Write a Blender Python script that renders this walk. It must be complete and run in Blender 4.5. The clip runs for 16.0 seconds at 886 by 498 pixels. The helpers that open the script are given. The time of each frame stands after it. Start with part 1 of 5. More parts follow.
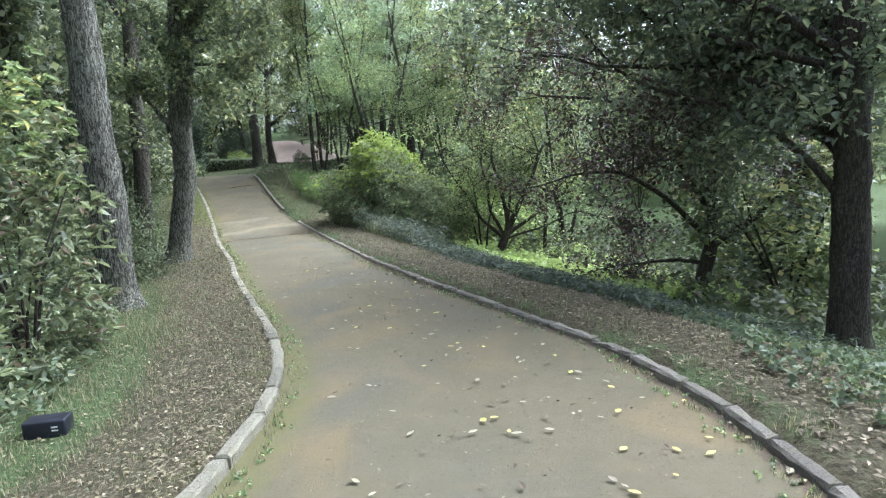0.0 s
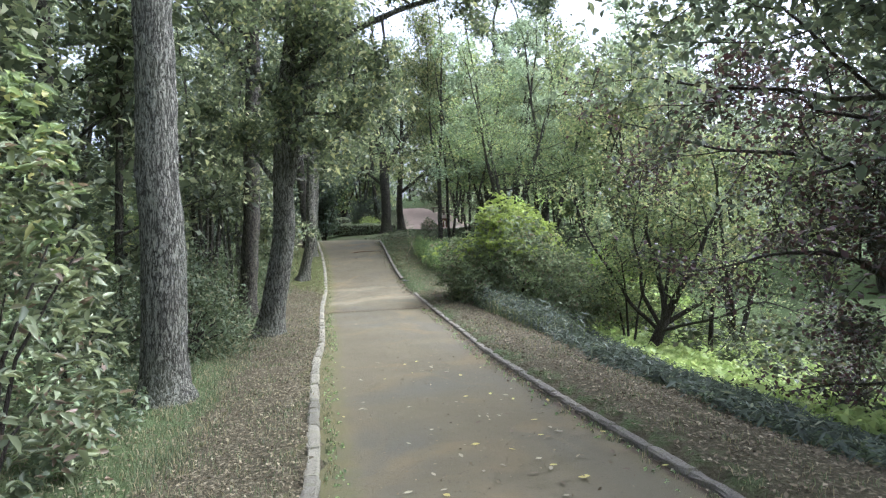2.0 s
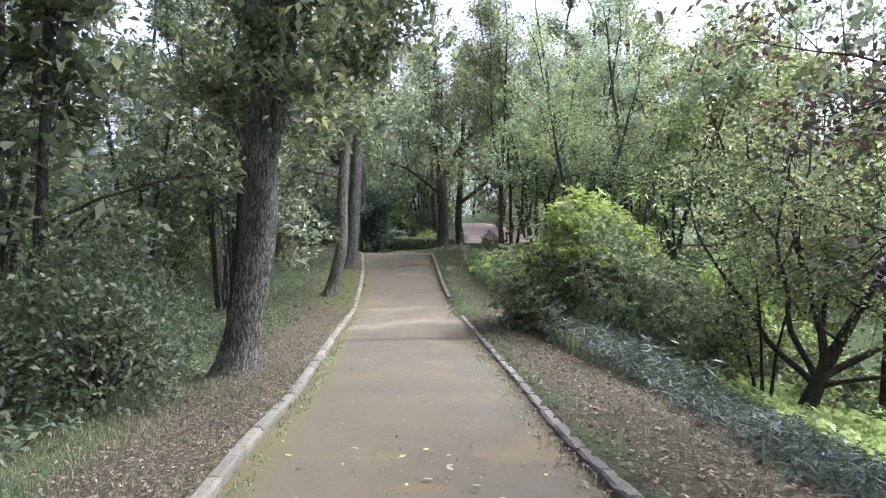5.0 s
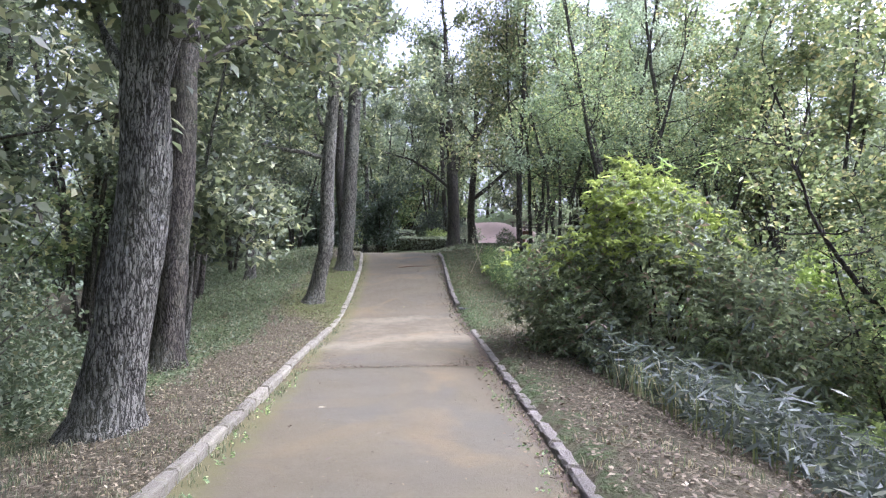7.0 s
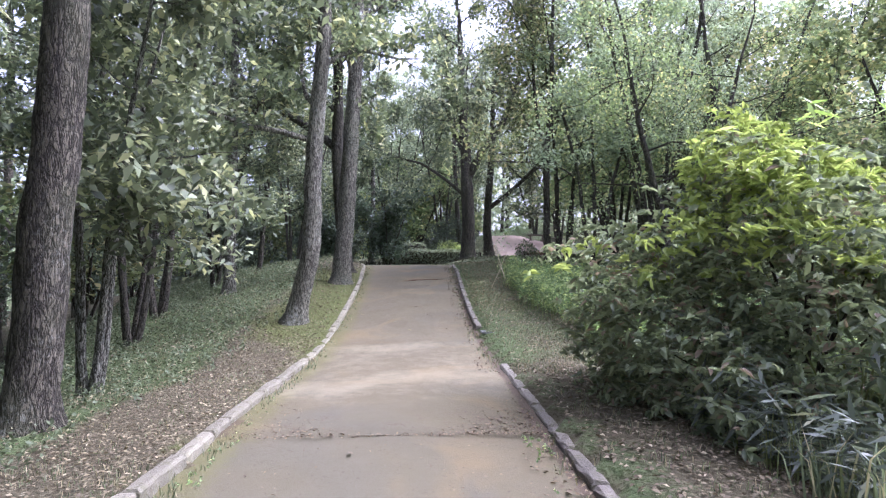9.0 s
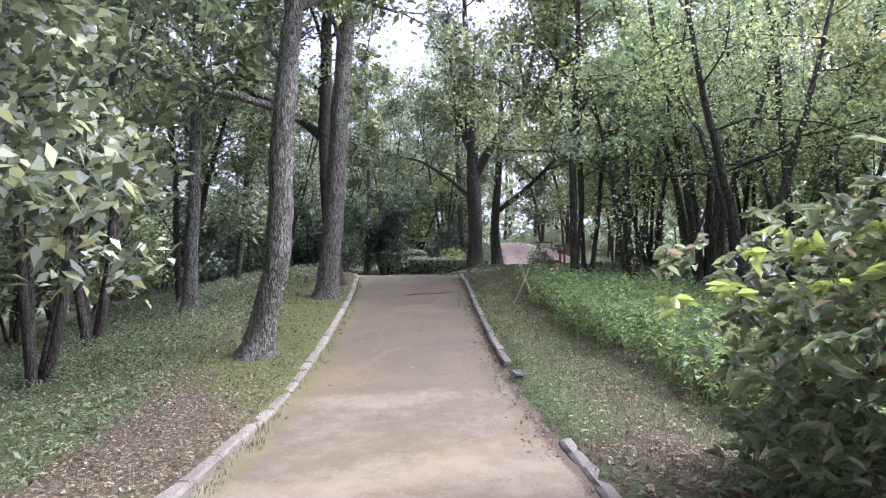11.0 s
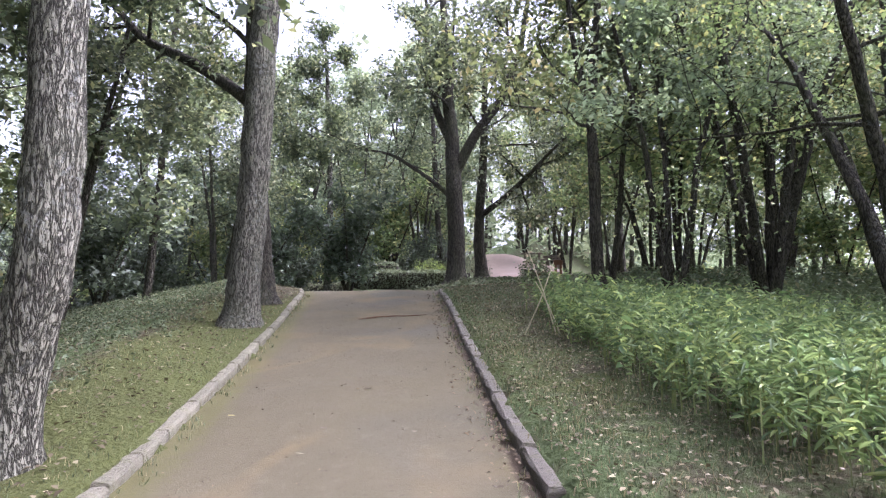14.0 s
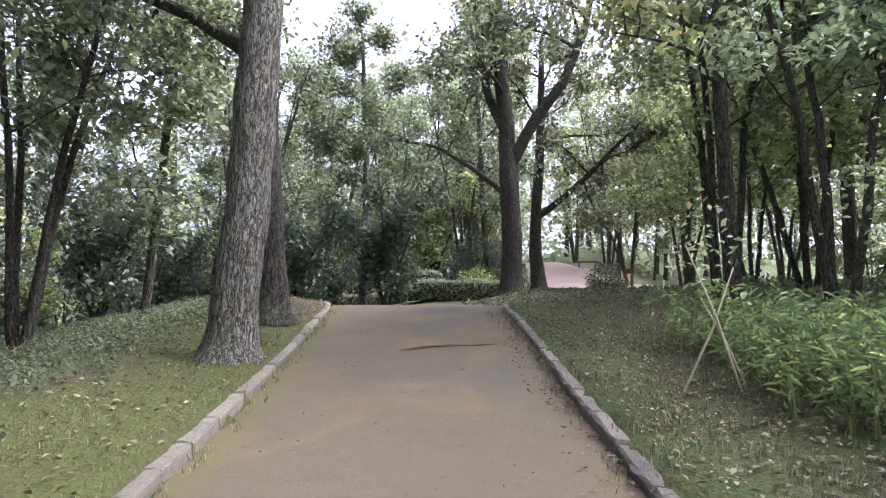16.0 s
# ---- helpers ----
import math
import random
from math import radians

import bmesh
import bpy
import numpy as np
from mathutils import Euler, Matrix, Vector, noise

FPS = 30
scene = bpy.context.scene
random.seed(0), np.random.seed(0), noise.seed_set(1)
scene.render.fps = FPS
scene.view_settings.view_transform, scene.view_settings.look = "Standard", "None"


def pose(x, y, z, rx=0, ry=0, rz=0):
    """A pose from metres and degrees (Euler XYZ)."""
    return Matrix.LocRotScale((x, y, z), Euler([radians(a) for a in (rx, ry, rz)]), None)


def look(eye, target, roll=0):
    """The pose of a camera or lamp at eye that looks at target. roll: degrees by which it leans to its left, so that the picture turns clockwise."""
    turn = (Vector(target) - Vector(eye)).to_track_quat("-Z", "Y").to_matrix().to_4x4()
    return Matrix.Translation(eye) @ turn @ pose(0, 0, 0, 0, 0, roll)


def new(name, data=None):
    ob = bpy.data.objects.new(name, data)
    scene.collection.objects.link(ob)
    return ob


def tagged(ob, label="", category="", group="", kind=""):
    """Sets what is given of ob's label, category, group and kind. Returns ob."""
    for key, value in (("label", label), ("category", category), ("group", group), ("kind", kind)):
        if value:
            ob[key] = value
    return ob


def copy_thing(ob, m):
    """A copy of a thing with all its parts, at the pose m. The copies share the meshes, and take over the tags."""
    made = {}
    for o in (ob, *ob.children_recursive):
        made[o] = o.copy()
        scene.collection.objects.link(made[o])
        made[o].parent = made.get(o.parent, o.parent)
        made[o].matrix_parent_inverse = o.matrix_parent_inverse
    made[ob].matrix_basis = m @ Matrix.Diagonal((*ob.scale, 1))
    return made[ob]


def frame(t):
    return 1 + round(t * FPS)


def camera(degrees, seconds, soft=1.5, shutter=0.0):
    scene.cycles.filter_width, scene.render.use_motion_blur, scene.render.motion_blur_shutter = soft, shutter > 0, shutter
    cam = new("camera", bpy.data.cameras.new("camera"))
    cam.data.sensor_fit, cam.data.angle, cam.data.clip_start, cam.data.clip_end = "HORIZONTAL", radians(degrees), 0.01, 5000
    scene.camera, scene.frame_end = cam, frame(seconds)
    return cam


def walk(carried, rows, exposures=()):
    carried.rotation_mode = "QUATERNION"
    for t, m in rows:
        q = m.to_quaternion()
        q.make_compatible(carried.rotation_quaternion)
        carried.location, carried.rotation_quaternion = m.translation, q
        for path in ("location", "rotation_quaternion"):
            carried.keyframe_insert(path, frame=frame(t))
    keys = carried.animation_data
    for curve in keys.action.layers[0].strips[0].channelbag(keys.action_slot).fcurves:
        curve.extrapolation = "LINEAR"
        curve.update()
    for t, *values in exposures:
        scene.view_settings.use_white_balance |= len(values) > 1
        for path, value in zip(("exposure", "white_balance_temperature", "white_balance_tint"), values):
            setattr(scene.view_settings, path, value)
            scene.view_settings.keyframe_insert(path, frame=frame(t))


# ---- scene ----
cam = camera(73.3, 16.0, soft=1.25)
METRES, EYE, TILT, LEAN, TURN = 21.0, 1.65, -8.0, 3.0, 0.0
ROWS = [
    (0.0, 0.0, 0.0, 0.0, 0.0, 0.0, -0.0),
    (0.5, -0.005, 0.0284, 0.0038, 0.33, 2.36, -0.22),
    (1.0, -0.0059, 0.0623, 0.0074, 5.41, 3.59, -1.5),
    (1.5, -0.0087, 0.0896, 0.0105, 9.72, 5.21, -2.74),
    (2.0, -0.0093, 0.117, 0.0136, 12.16, 6.4, -3.77),
    (2.5, -0.0118, 0.1438, 0.0144, 13.14, 7.17, -4.1),
    (3.0, -0.0124, 0.1709, 0.0168, 14.83, 7.39, -4.74),
    (3.5, -0.0171, 0.1983, 0.0181, 14.35, 7.51, -4.52),
    (4.0, -0.0243, 0.229, 0.0201, 17.26, 7.98, -5.42),
    (4.5, -0.0287, 0.2588, 0.0215, 18.38, 7.69, -5.82),
    (5.0, -0.0363, 0.2866, 0.0241, 18.35, 7.83, -5.87),
    (7.5, -0.084, 0.4493, 0.0385, 19.83, 8.01, -6.09),
    (8.0, -0.0965, 0.48, 0.0403, 18.22, 8.33, -5.57),
    (8.5, -0.1123, 0.5094, 0.0432, 20.13, 9.54, -6.02),
    (9.0, -0.1228, 0.5394, 0.0454, 20.74, 9.58, -6.39),
    (9.5, -0.1375, 0.5664, 0.05, 20.53, 9.28, -6.15),
    (12.0, -0.197, 0.7082, 0.0717, 21.2, 11.33, -6.29),
    (12.5, -0.2063, 0.7367, 0.0753, 21.72, 11.7, -6.3),
    (13.0, -0.2163, 0.7685, 0.0799, 21.72, 12.38, -6.51),
    (13.5, -0.2262, 0.7958, 0.0834, 19.87, 12.04, -5.88),
    (14.0, -0.2408, 0.8245, 0.0886, 18.54, 12.17, -5.6),
    (14.5, -0.2542, 0.8516, 0.0935, 17.78, 12.01, -5.22),
    (15.0, -0.2688, 0.8784, 0.0984, 19.03, 12.66, -5.67),
    (15.5, -0.2836, 0.9062, 0.103, 17.93, 13.07, -5.34),
    (16.0, -0.3005, 0.9356, 0.1089, 22.12, 12.71, -6.41),
]
walk(cam, [(t, pose(0, 0, EYE, TILT, LEAN, TURN) @ pose(METRES * x, METRES * y, METRES * z, 90 + pitch, roll, yaw)) for t, x, y, z, yaw, pitch, roll in ROWS],
     exposures=[(0.0, 1.95, 5200, 15), (1.0, 1.95, 5220, 17), (2.5, 1.83, 5320, 20), (5.0, 1.95, 5320, 28), (7.5, 2.13, 5190, 35), (9.5, 2.18, 5200, 37), (12.5, 2.24, 5340, 37), (16.0, 2.38, 5480, 34)])

# ---- world, sun, exposure ----
world = bpy.data.worlds.new("sky")
scene.world = world
world.use_nodes = True
wn = world.node_tree.nodes
sky = wn.new("ShaderNodeTexSky")
sky.sky_type = "NISHITA"
sky.sun_disc = False
sky.sun_elevation, sky.sun_rotation = radians(52), radians(60)
sky.air_density, sky.dust_density, sky.ozone_density = 1.0, 7.0, 1.0
overcast = wn.new("ShaderNodeHueSaturation")
overcast.inputs["Saturation"].default_value = 0.3
world.node_tree.links.new(sky.outputs[0], overcast.inputs["Color"])
world.node_tree.links.new(overcast.outputs[0], wn["Background"].inputs[0])
wn["Background"].inputs[1].default_value = 0.15
sun_data = bpy.data.lights.new("sun", "SUN")
sun_data.energy, sun_data.angle, sun_data.color = 0.9, radians(35), (1.0, 0.96, 0.9)
sun = new("sun", sun_data)
sun.matrix_world = look((0, 0, 40), (0 - 0.866 * 31, 0 - 0.5 * 31, 0))


# ---- materials ----
def srgb(h):
    c = [int(h[i:i + 2], 16) / 255 for i in (0, 2, 4)]
    return tuple(v / 12.92 if v <= 0.04045 else ((v + 0.055) / 1.055) ** 2.4 for v in c) + (1.0,)


class Nodes:
    """A short hand for building one node material."""

    def __init__(self, name):
        self.mat = bpy.data.materials.new(name)
        self.mat.use_nodes = True
        self.t = self.mat.node_tree
        self.bsdf = self.t.nodes["Principled BSDF"]
        self.out = self.t.nodes["Material Output"]

    def n(self, kind, **ins):
        node = self.t.nodes.new(kind)
        for k, v in ins.items():
            self.put(node, k, v)
        return node

    def put(self, node, key, v):
        sock = node.inputs[int(key[1:])] if key[0] == "i" and key[1:].isdigit() else node.inputs[key]
        if isinstance(v, bpy.types.NodeSocket):
            self.t.links.new(v, sock)
        else:
            sock.default_value = v

    def coords(self, scale=(1, 1, 1), kind="Object"):
        tc = self.n("ShaderNodeTexCoord")
        mp = self.n("ShaderNodeMapping", Vector=tc.outputs[kind])
        mp.inputs["Scale"].default_value = scale
        return mp.outputs[0]

    def noise(self, vec, scale, detail=4, rough=0.55, distort=0.0):
        return self.n("ShaderNodeTexNoise", Vector=vec, Scale=scale, Detail=detail, Roughness=rough, Distortion=distort).outputs["Fac"]

    def ramp(self, fac, stops, ease="LINEAR"):
        r = self.n("ShaderNodeValToRGB", Fac=fac)
        r.color_ramp.interpolation = ease
        while len(r.color_ramp.elements) < len(stops):
            r.color_ramp.elements.new(0.5)
        for e, (p, c) in zip(r.color_ramp.elements, stops):
            e.position = p
            e.color = c if isinstance(c, tuple) else (c, c, c, 1)
        return r.outputs["Color"]

    def mix(self, fac, a, b, how="MIX"):
        m = self.n("ShaderNodeMixRGB", Fac=fac, Color1=a, Color2=b)
        m.blend_type = how
        return m.outputs[0]

    def math(self, how, a, b=0.5):
        m = self.n("ShaderNodeMath", i0=a, i1=b)
        m.operation = how
        return m.outputs[0]

    def bump(self, height, strength, distance, normal=None):
        b = self.n("ShaderNodeBump", Height=height, Strength=strength, Distance=distance)
        if normal is not None:
            self.put(b, "Normal", normal)
        return b.outputs[0]

    def done(self, color, rough=0.9, normal=None, spec=0.3):
        self.put(self.bsdf, "Base Color", color)
        self.put(self.bsdf, "Roughness", rough)
        self.put(self.bsdf, "Specular IOR Level", spec)
        if normal is not None:
            self.put(self.bsdf, "Normal", normal)
        return self.mat


def leaf_material(name, dark, light, yellow=None, trans=0.4, rough=0.45, share=0.0, sat=0.6, hue=0.472):
    """Thin leaves: each one its own tint, light passes through them. The low default sat puts canopy haze into the
    colour.
    """
    m = Nodes(name)
    geo = m.n("ShaderNodeNewGeometry")
    rnd = geo.outputs["Random Per Island"]
    col = m.ramp(rnd, [(0.0, dark), (1.0, light)])
    if yellow:
        pick = m.ramp(m.math("FRACT", m.math("MULTIPLY", rnd, 37.7)), [(1 - share - 0.02, 0.0), (1 - share + 0.02, 1.0)])
        col = m.mix(pick, col, yellow)
    info = m.n("ShaderNodeObjectInfo")
    hsv = m.n("ShaderNodeHueSaturation", Color=col, Saturation=sat)
    m.put(hsv, "Value", m.math("ADD", m.math("MULTIPLY", info.outputs["Random"], 0.35), 0.82))
    m.put(hsv, "Hue", m.math("ADD", m.math("MULTIPLY", info.outputs["Random"], 0.03), hue))
    big = m.noise(m.coords(), 0.9, 2)
    col = m.mix(0.5, hsv.outputs[0], m.mix(big, (0.55, 0.55, 0.5, 1), (1.4, 1.4, 1.3, 1)), "MULTIPLY")
    m.done(col, rough, None, 0.4)
    tr = m.n("ShaderNodeBsdfTranslucent", Color=m.mix(0.5, col, (1.0, 1.0, 0.55, 1), "MULTIPLY"))
    mix = m.n("ShaderNodeMixShader", i0=trans, i1=m.bsdf.outputs[0], i2=tr.outputs[0])
    m.t.links.new(mix.outputs[0], m.out.inputs[0])
    return m.mat


def bark_material(name, dark, mid, pale, ridge=36.0, depth=0.02, lichen=0.35):
    m = Nodes(name)
    def furrows(scale, stretch, width):
        n = m.noise(m.coords((1, 1, stretch)), scale, 3, 0.5, 0.5)
        return m.ramp(m.math("ABSOLUTE", m.math("SUBTRACT", n, 0.5)), [(0.0, 0.0), (width, 1.0)])
    crack = m.math("MULTIPLY", furrows(ridge * 0.55, 0.2, 0.09), furrows(ridge, 0.28, 0.05))
    fine = m.noise(m.coords((1, 1, 0.35)), 45, 6, 0.7)
    col = m.mix(crack, dark, m.mix(fine, mid, pale))
    patch = m.ramp(m.noise(m.coords((1, 1, 0.6)), 2.6, 5, 0.65), [(0.5, 0.0), (0.68, lichen)])
    speck = m.ramp(m.noise(m.coords(), 22, 4, 0.7), [(0.52, 0.0), (0.62, 1.0)])
    col = m.mix(m.math("MULTIPLY", patch, speck), col, srgb("a9aca0"))
    green = m.ramp(m.noise(m.coords((1, 1, 0.4)), 1.7, 4), [(0.5, 0.0), (0.75, 0.4)])
    col = m.mix(green, col, srgb("5c6344"))
    h = m.math("ADD", crack, m.math("MULTIPLY", fine, 0.5))
    return m.done(col, 0.92, m.bump(h, 1.0, depth), 0.2)


def ground_material():
    m = Nodes("woodland_floor")
    at = m.n("ShaderNodeVertexColor")
    at.layer_name = "cover"
    sep = m.n("ShaderNodeSeparateColor", Color=at.outputs[0])
    o = m.coords()
    a, b, c = m.noise(o, 1.3, 5, 0.6), m.noise(o, 9, 6, 0.7), m.noise(o, 60, 5, 0.75)
    soil = m.mix(b, srgb("3e3a2a"), srgb("6d674e"))
    leaf = m.n("ShaderNodeTexVoronoi", Vector=m.mix(0.05, o, m.n("ShaderNodeTexNoise", Vector=o, Scale=12.0).outputs["Color"], "ADD"), Scale=24.0)
    litter = m.mix(m.ramp(leaf.outputs["Distance"], [(0.1, 1.0), (0.5, 0.0)]), soil, m.ramp(m.n("ShaderNodeSeparateColor", Color=leaf.outputs["Color"]).outputs[0], [(0.0, srgb("5d533d")), (0.5, srgb("8a8063")), (1.0, srgb("aca386"))]))
    grass = m.mix(c, srgb("37472a"), srgb("6d7f4d"))
    moss = m.mix(c, srgb("454c2a"), srgb("6f763e"))
    edge = m.math("MULTIPLY", m.math("SUBTRACT", m.math("ADD", a, b), 1.0), 0.9)

    def cover(ch):
        return m.ramp(m.math("ADD", sep.outputs[ch], edge), [(0.35, 0.0), (0.62, 1.0)])
    col = m.mix(cover(2), soil, litter)
    col = m.mix(cover(0), col, grass)
    col = m.mix(cover(1), col, moss)
    col = m.mix(m.math("MULTIPLY", a, 0.9), col, m.mix(0.6, col, srgb("3c3728")))
    h = m.math("ADD", m.math("MULTIPLY", b, 0.6), m.math("ADD", c, leaf.outputs["Distance"]))
    return m.done(col, 0.95, m.bump(h, 0.9, 0.03), 0.15)


def path_material():
    """Trodden decomposed granite with moss along its edges, sandy wash and damp darker patches."""
    m = Nodes("trodden_soil")
    at = m.n("ShaderNodeVertexColor")
    at.layer_name = "cover"
    sep = m.n("ShaderNodeSeparateColor", Color=at.outputs[0])
    o = m.coords()
    a, b, c = m.noise(o, 0.7, 5, 0.6, 0.4), m.noise(o, 5, 6, 0.65), m.noise(o, 140, 4, 0.8)
    col = m.mix(a, srgb("585443"), srgb("70684e"))
    col = m.mix(m.ramp(b, [(0.35, 0.0), (0.7, 0.6)]), col, srgb("6c6450"))
    damp = m.ramp(m.noise(o, 0.45, 4, 0.5, 0.6), [(0.5, 0.0), (0.66, 0.7)])
    col = m.mix(damp, col, srgb("5c5b4f"))
    tan = m.ramp(m.noise(o, 0.9, 3, 0.5, 1.0), [(0.52, 0.0), (0.7, 0.55)])
    col = m.mix(tan, col, srgb("7b6c4d"))
    grit = m.noise(o, 38, 3, 0.6)
    col = m.mix(m.ramp(grit, [(0.62, 0.0), (0.7, 0.6)]), col, srgb("463e35"))
    wob = m.math("MULTIPLY", m.math("SUBTRACT", m.math("ADD", m.math("MULTIPLY", b, 0.6), m.math("MULTIPLY", grit, 0.4)), 0.5), 1.9)
    mossy = m.ramp(m.math("ADD", sep.outputs[1], wob), [(0.36, 0.0), (0.9, 0.6)])
    col = m.mix(mossy, col, m.mix(c, srgb("4a4c2c"), srgb("787640")))
    sand = m.ramp(m.math("ADD", sep.outputs[0], wob), [(0.35, 0.0), (0.95, 0.62)])
    col = m.mix(sand, col, m.mix(c, srgb("7d745c"), srgb("9b9178")))
    dirt = m.ramp(m.math("ADD", sep.outputs[2], wob), [(0.45, 0.0), (0.7, 0.85)])
    col = m.mix(dirt, col, m.mix(c, srgb("40362c"), srgb("625546")))
    col = m.mix(0.5, col, m.mix(c, (0.4, 0.4, 0.37, 1), (1.11, 1.12, 1.03, 1)), "MULTIPLY")
    return m.done(col, 0.92, m.bump(m.math("ADD", c, m.math("MULTIPLY", b, 0.8)), 0.6, 0.012), 0.2)


def stone_material(name, dark, light, speck="4a4843"):
    m = Nodes(name)
    o = m.coords()
    info = m.n("ShaderNodeObjectInfo")
    a, b = m.noise(o, 4, 5, 0.6), m.noise(o, 130, 3, 0.8)
    col = m.mix(a, dark, light)
    col = m.mix(m.ramp(b, [(0.56, 0.0), (0.68, 0.8)]), col, srgb(speck))
    fleck = m.noise(o, 34, 5, 0.75)
    col = m.mix(m.ramp(fleck, [(0.55, 0.0), (0.66, 0.7)]), col, srgb(speck))
    moss = m.ramp(m.noise(m.coords((1, 1, 1)), 7, 5, 0.7), [(0.55, 0.0), (0.72, 0.55)])
    col = m.mix(moss, col, srgb("66683c"))
    hsv = m.n("ShaderNodeHueSaturation", Color=col)
    m.put(hsv, "Value", m.math("ADD", m.math("MULTIPLY", info.outputs["Random"], 0.4), 0.8))
    return m.done(hsv.outputs[0], 0.85, m.bump(m.math("ADD", m.math("MULTIPLY", fleck, 1.2), b), 0.9, 0.014), 0.3)


def plain_material(name, dark, light, scale=12.0, rough=0.8, stretch=(1, 1, 1), bump=0.006, metal=0.0):
    m = Nodes(name)
    f = m.noise(m.coords(stretch), scale, 6, 0.65)
    m.put(m.bsdf, "Metallic", metal)
    return m.done(m.mix(f, dark, light), rough, m.bump(f, 0.6, bump), 0.3)


GROUND, PATH = ground_material(), path_material()
GRANITE = stone_material("kerb_granite", srgb("6e6a58"), srgb("9f9a84"), "474438")
GRANITE_OLD = stone_material("old_kerb_granite", srgb("5c574b"), srgb("938d7d"), "3b372b")
BARK_OAK = bark_material("oak_bark", srgb("2b2a21"), srgb("636255"), srgb("9d9d8b"), 52.0, 0.022, 0.6)
BARK_DARK = bark_material("dark_bark", srgb("28261f"), srgb("494539"), srgb("6b6757"), 50.0, 0.018, 0.35)
BARK_MAPLE = bark_material("maple_bark", srgb("27231e"), srgb("3d372f"), srgb("5a5348"), 50.0, 0.006, 0.2)
BARK_PALE = bark_material("pale_bark", srgb("34322a"), srgb("706e5c"), srgb("aaa994"), 56.0, 0.022, 0.85)
LEAF_OAK = leaf_material("oak_leaf", srgb("496140"), srgb("88a560"), srgb("bcc86c"), 0.48, 0.42, 0.12, 0.66)
LEAF_WOOD = leaf_material("woodland_leaf", srgb("3f5535"), srgb("809958"), srgb("b1c06a"), 0.42, 0.5, 0.1)
# haze over the woods is put into this paler, greyed leaf colour
LEAF_HAZED = leaf_material("hazed_woodland_leaf", srgb("627f54"), srgb("b2cc94"), None, 0.5, 0.55)
LEAF_MAPLE = leaf_material("maple_leaf", srgb("4d6438"), srgb("92ab58"), srgb("bbbb60"), 0.5, 0.5, 0.12, 0.72)
LEAF_PURPLE = leaf_material("shaded_cherry_leaf", srgb("45543f"), srgb("718459"), srgb("879058"), 0.55, 0.45, 0.15)
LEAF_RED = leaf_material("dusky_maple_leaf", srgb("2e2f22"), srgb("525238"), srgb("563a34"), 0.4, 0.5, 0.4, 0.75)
LEAF_BUSH = leaf_material("shrub_leaf", srgb("566a46"), srgb("9cb274"), srgb("95835f"), 0.46, 0.45, 0.09, 0.7)
LEAF_LIME = leaf_material("fresh_lime_leaf", srgb("7c9a3e"), srgb("b0ca64"), None, 0.5, 0.45, 0.0, 0.9)
LEAF_HEDGE = leaf_material("hedge_leaf", srgb("5a6a40"), srgb("93a568"), None, 0.35, 0.5)
LEAF_EVER = leaf_material("evergreen_leaf", srgb("35482f"), srgb("5f7851"), None, 0.35, 0.4)
LEAF_SASA = leaf_material("dwarf_bamboo_leaf", srgb("364832"), srgb("62765a"), srgb("84905f"), 0.38, 0.55, 0.06)
LEAF_WEED = leaf_material("weed_leaf", srgb("56784a"), srgb("92b46c"), srgb("b2cc74"), 0.48, 0.45, 0.1, 0.85, 0.478)
# daylight falling on the glade is put into these bright greens
LEAF_GLADE_LIT = leaf_material("glade_leaf_lit", srgb("90b05e"), srgb("c6de90"), None, 0.55, 0.5, 0.0, 0.9)
LEAF_HERB = leaf_material("woodland_herb_leaf", srgb("425430"), srgb("6c8050"), srgb("838656"), 0.42, 0.55, 0.12, 0.7)
GRASS = leaf_material("grass_blade", srgb("46543a"), srgb("7a885a"), srgb("a0966c"), 0.5, 0.5, 0.3, 0.78, 0.48)
DRY = leaf_material("dry_leaf", srgb("52472f"), srgb("887c58"), srgb("a39874"), 0.15, 0.75, 0.08, 0.85, 0.49)
YELLOW = leaf_material("yellow_fallen_leaf", srgb("a89a40"), srgb("d6c24a"), None, 0.2, 0.6, 0.0, 0.85, 0.49)
PALE_LEAF = leaf_material("pale_fallen_leaf", srgb("80765a"), srgb("aea684"), None, 0.15, 0.6, 0.0, 0.85, 0.49)
BROWN_LEAF = leaf_material("brown_fallen_leaf", srgb("4b3f2b"), srgb("7f6c48"), None, 0.1, 0.7, 0.0, 0.85, 0.488)
STALK = plain_material("dry_stalk", srgb("8f8668"), srgb("c7bf9d"), 30.0)
STEM = plain_material("green_stem", srgb("5b6b3c"), srgb("8a8f5a"), 20.0)
PINK = plain_material("pinkish_paving", srgb("857363"), srgb("a69584"), 3.0, 0.9, (1, 1, 1), 0.004)
CONCRETE = plain_material("weathered_concrete", srgb("5a5248"), srgb("857b6c"), 9.0, 0.9)
WOOD = plain_material("weathered_wood", srgb("4a3626"), srgb("7d6048"), 8.0, 0.85, (1, 6, 6))
STEEL = plain_material("galvanised_steel", srgb("6a6c6a"), srgb("9a9c98"), 14.0, 0.55, (1, 1, 1), 0.002, 0.7)
BLACK = plain_material("black_plastic", srgb("15161a"), srgb("2b2d33"), 6.0, 0.4)
WHITE_PAINT = plain_material("white_paint", srgb("b9bab6"), srgb("dcdcd8"), 20.0, 0.6)



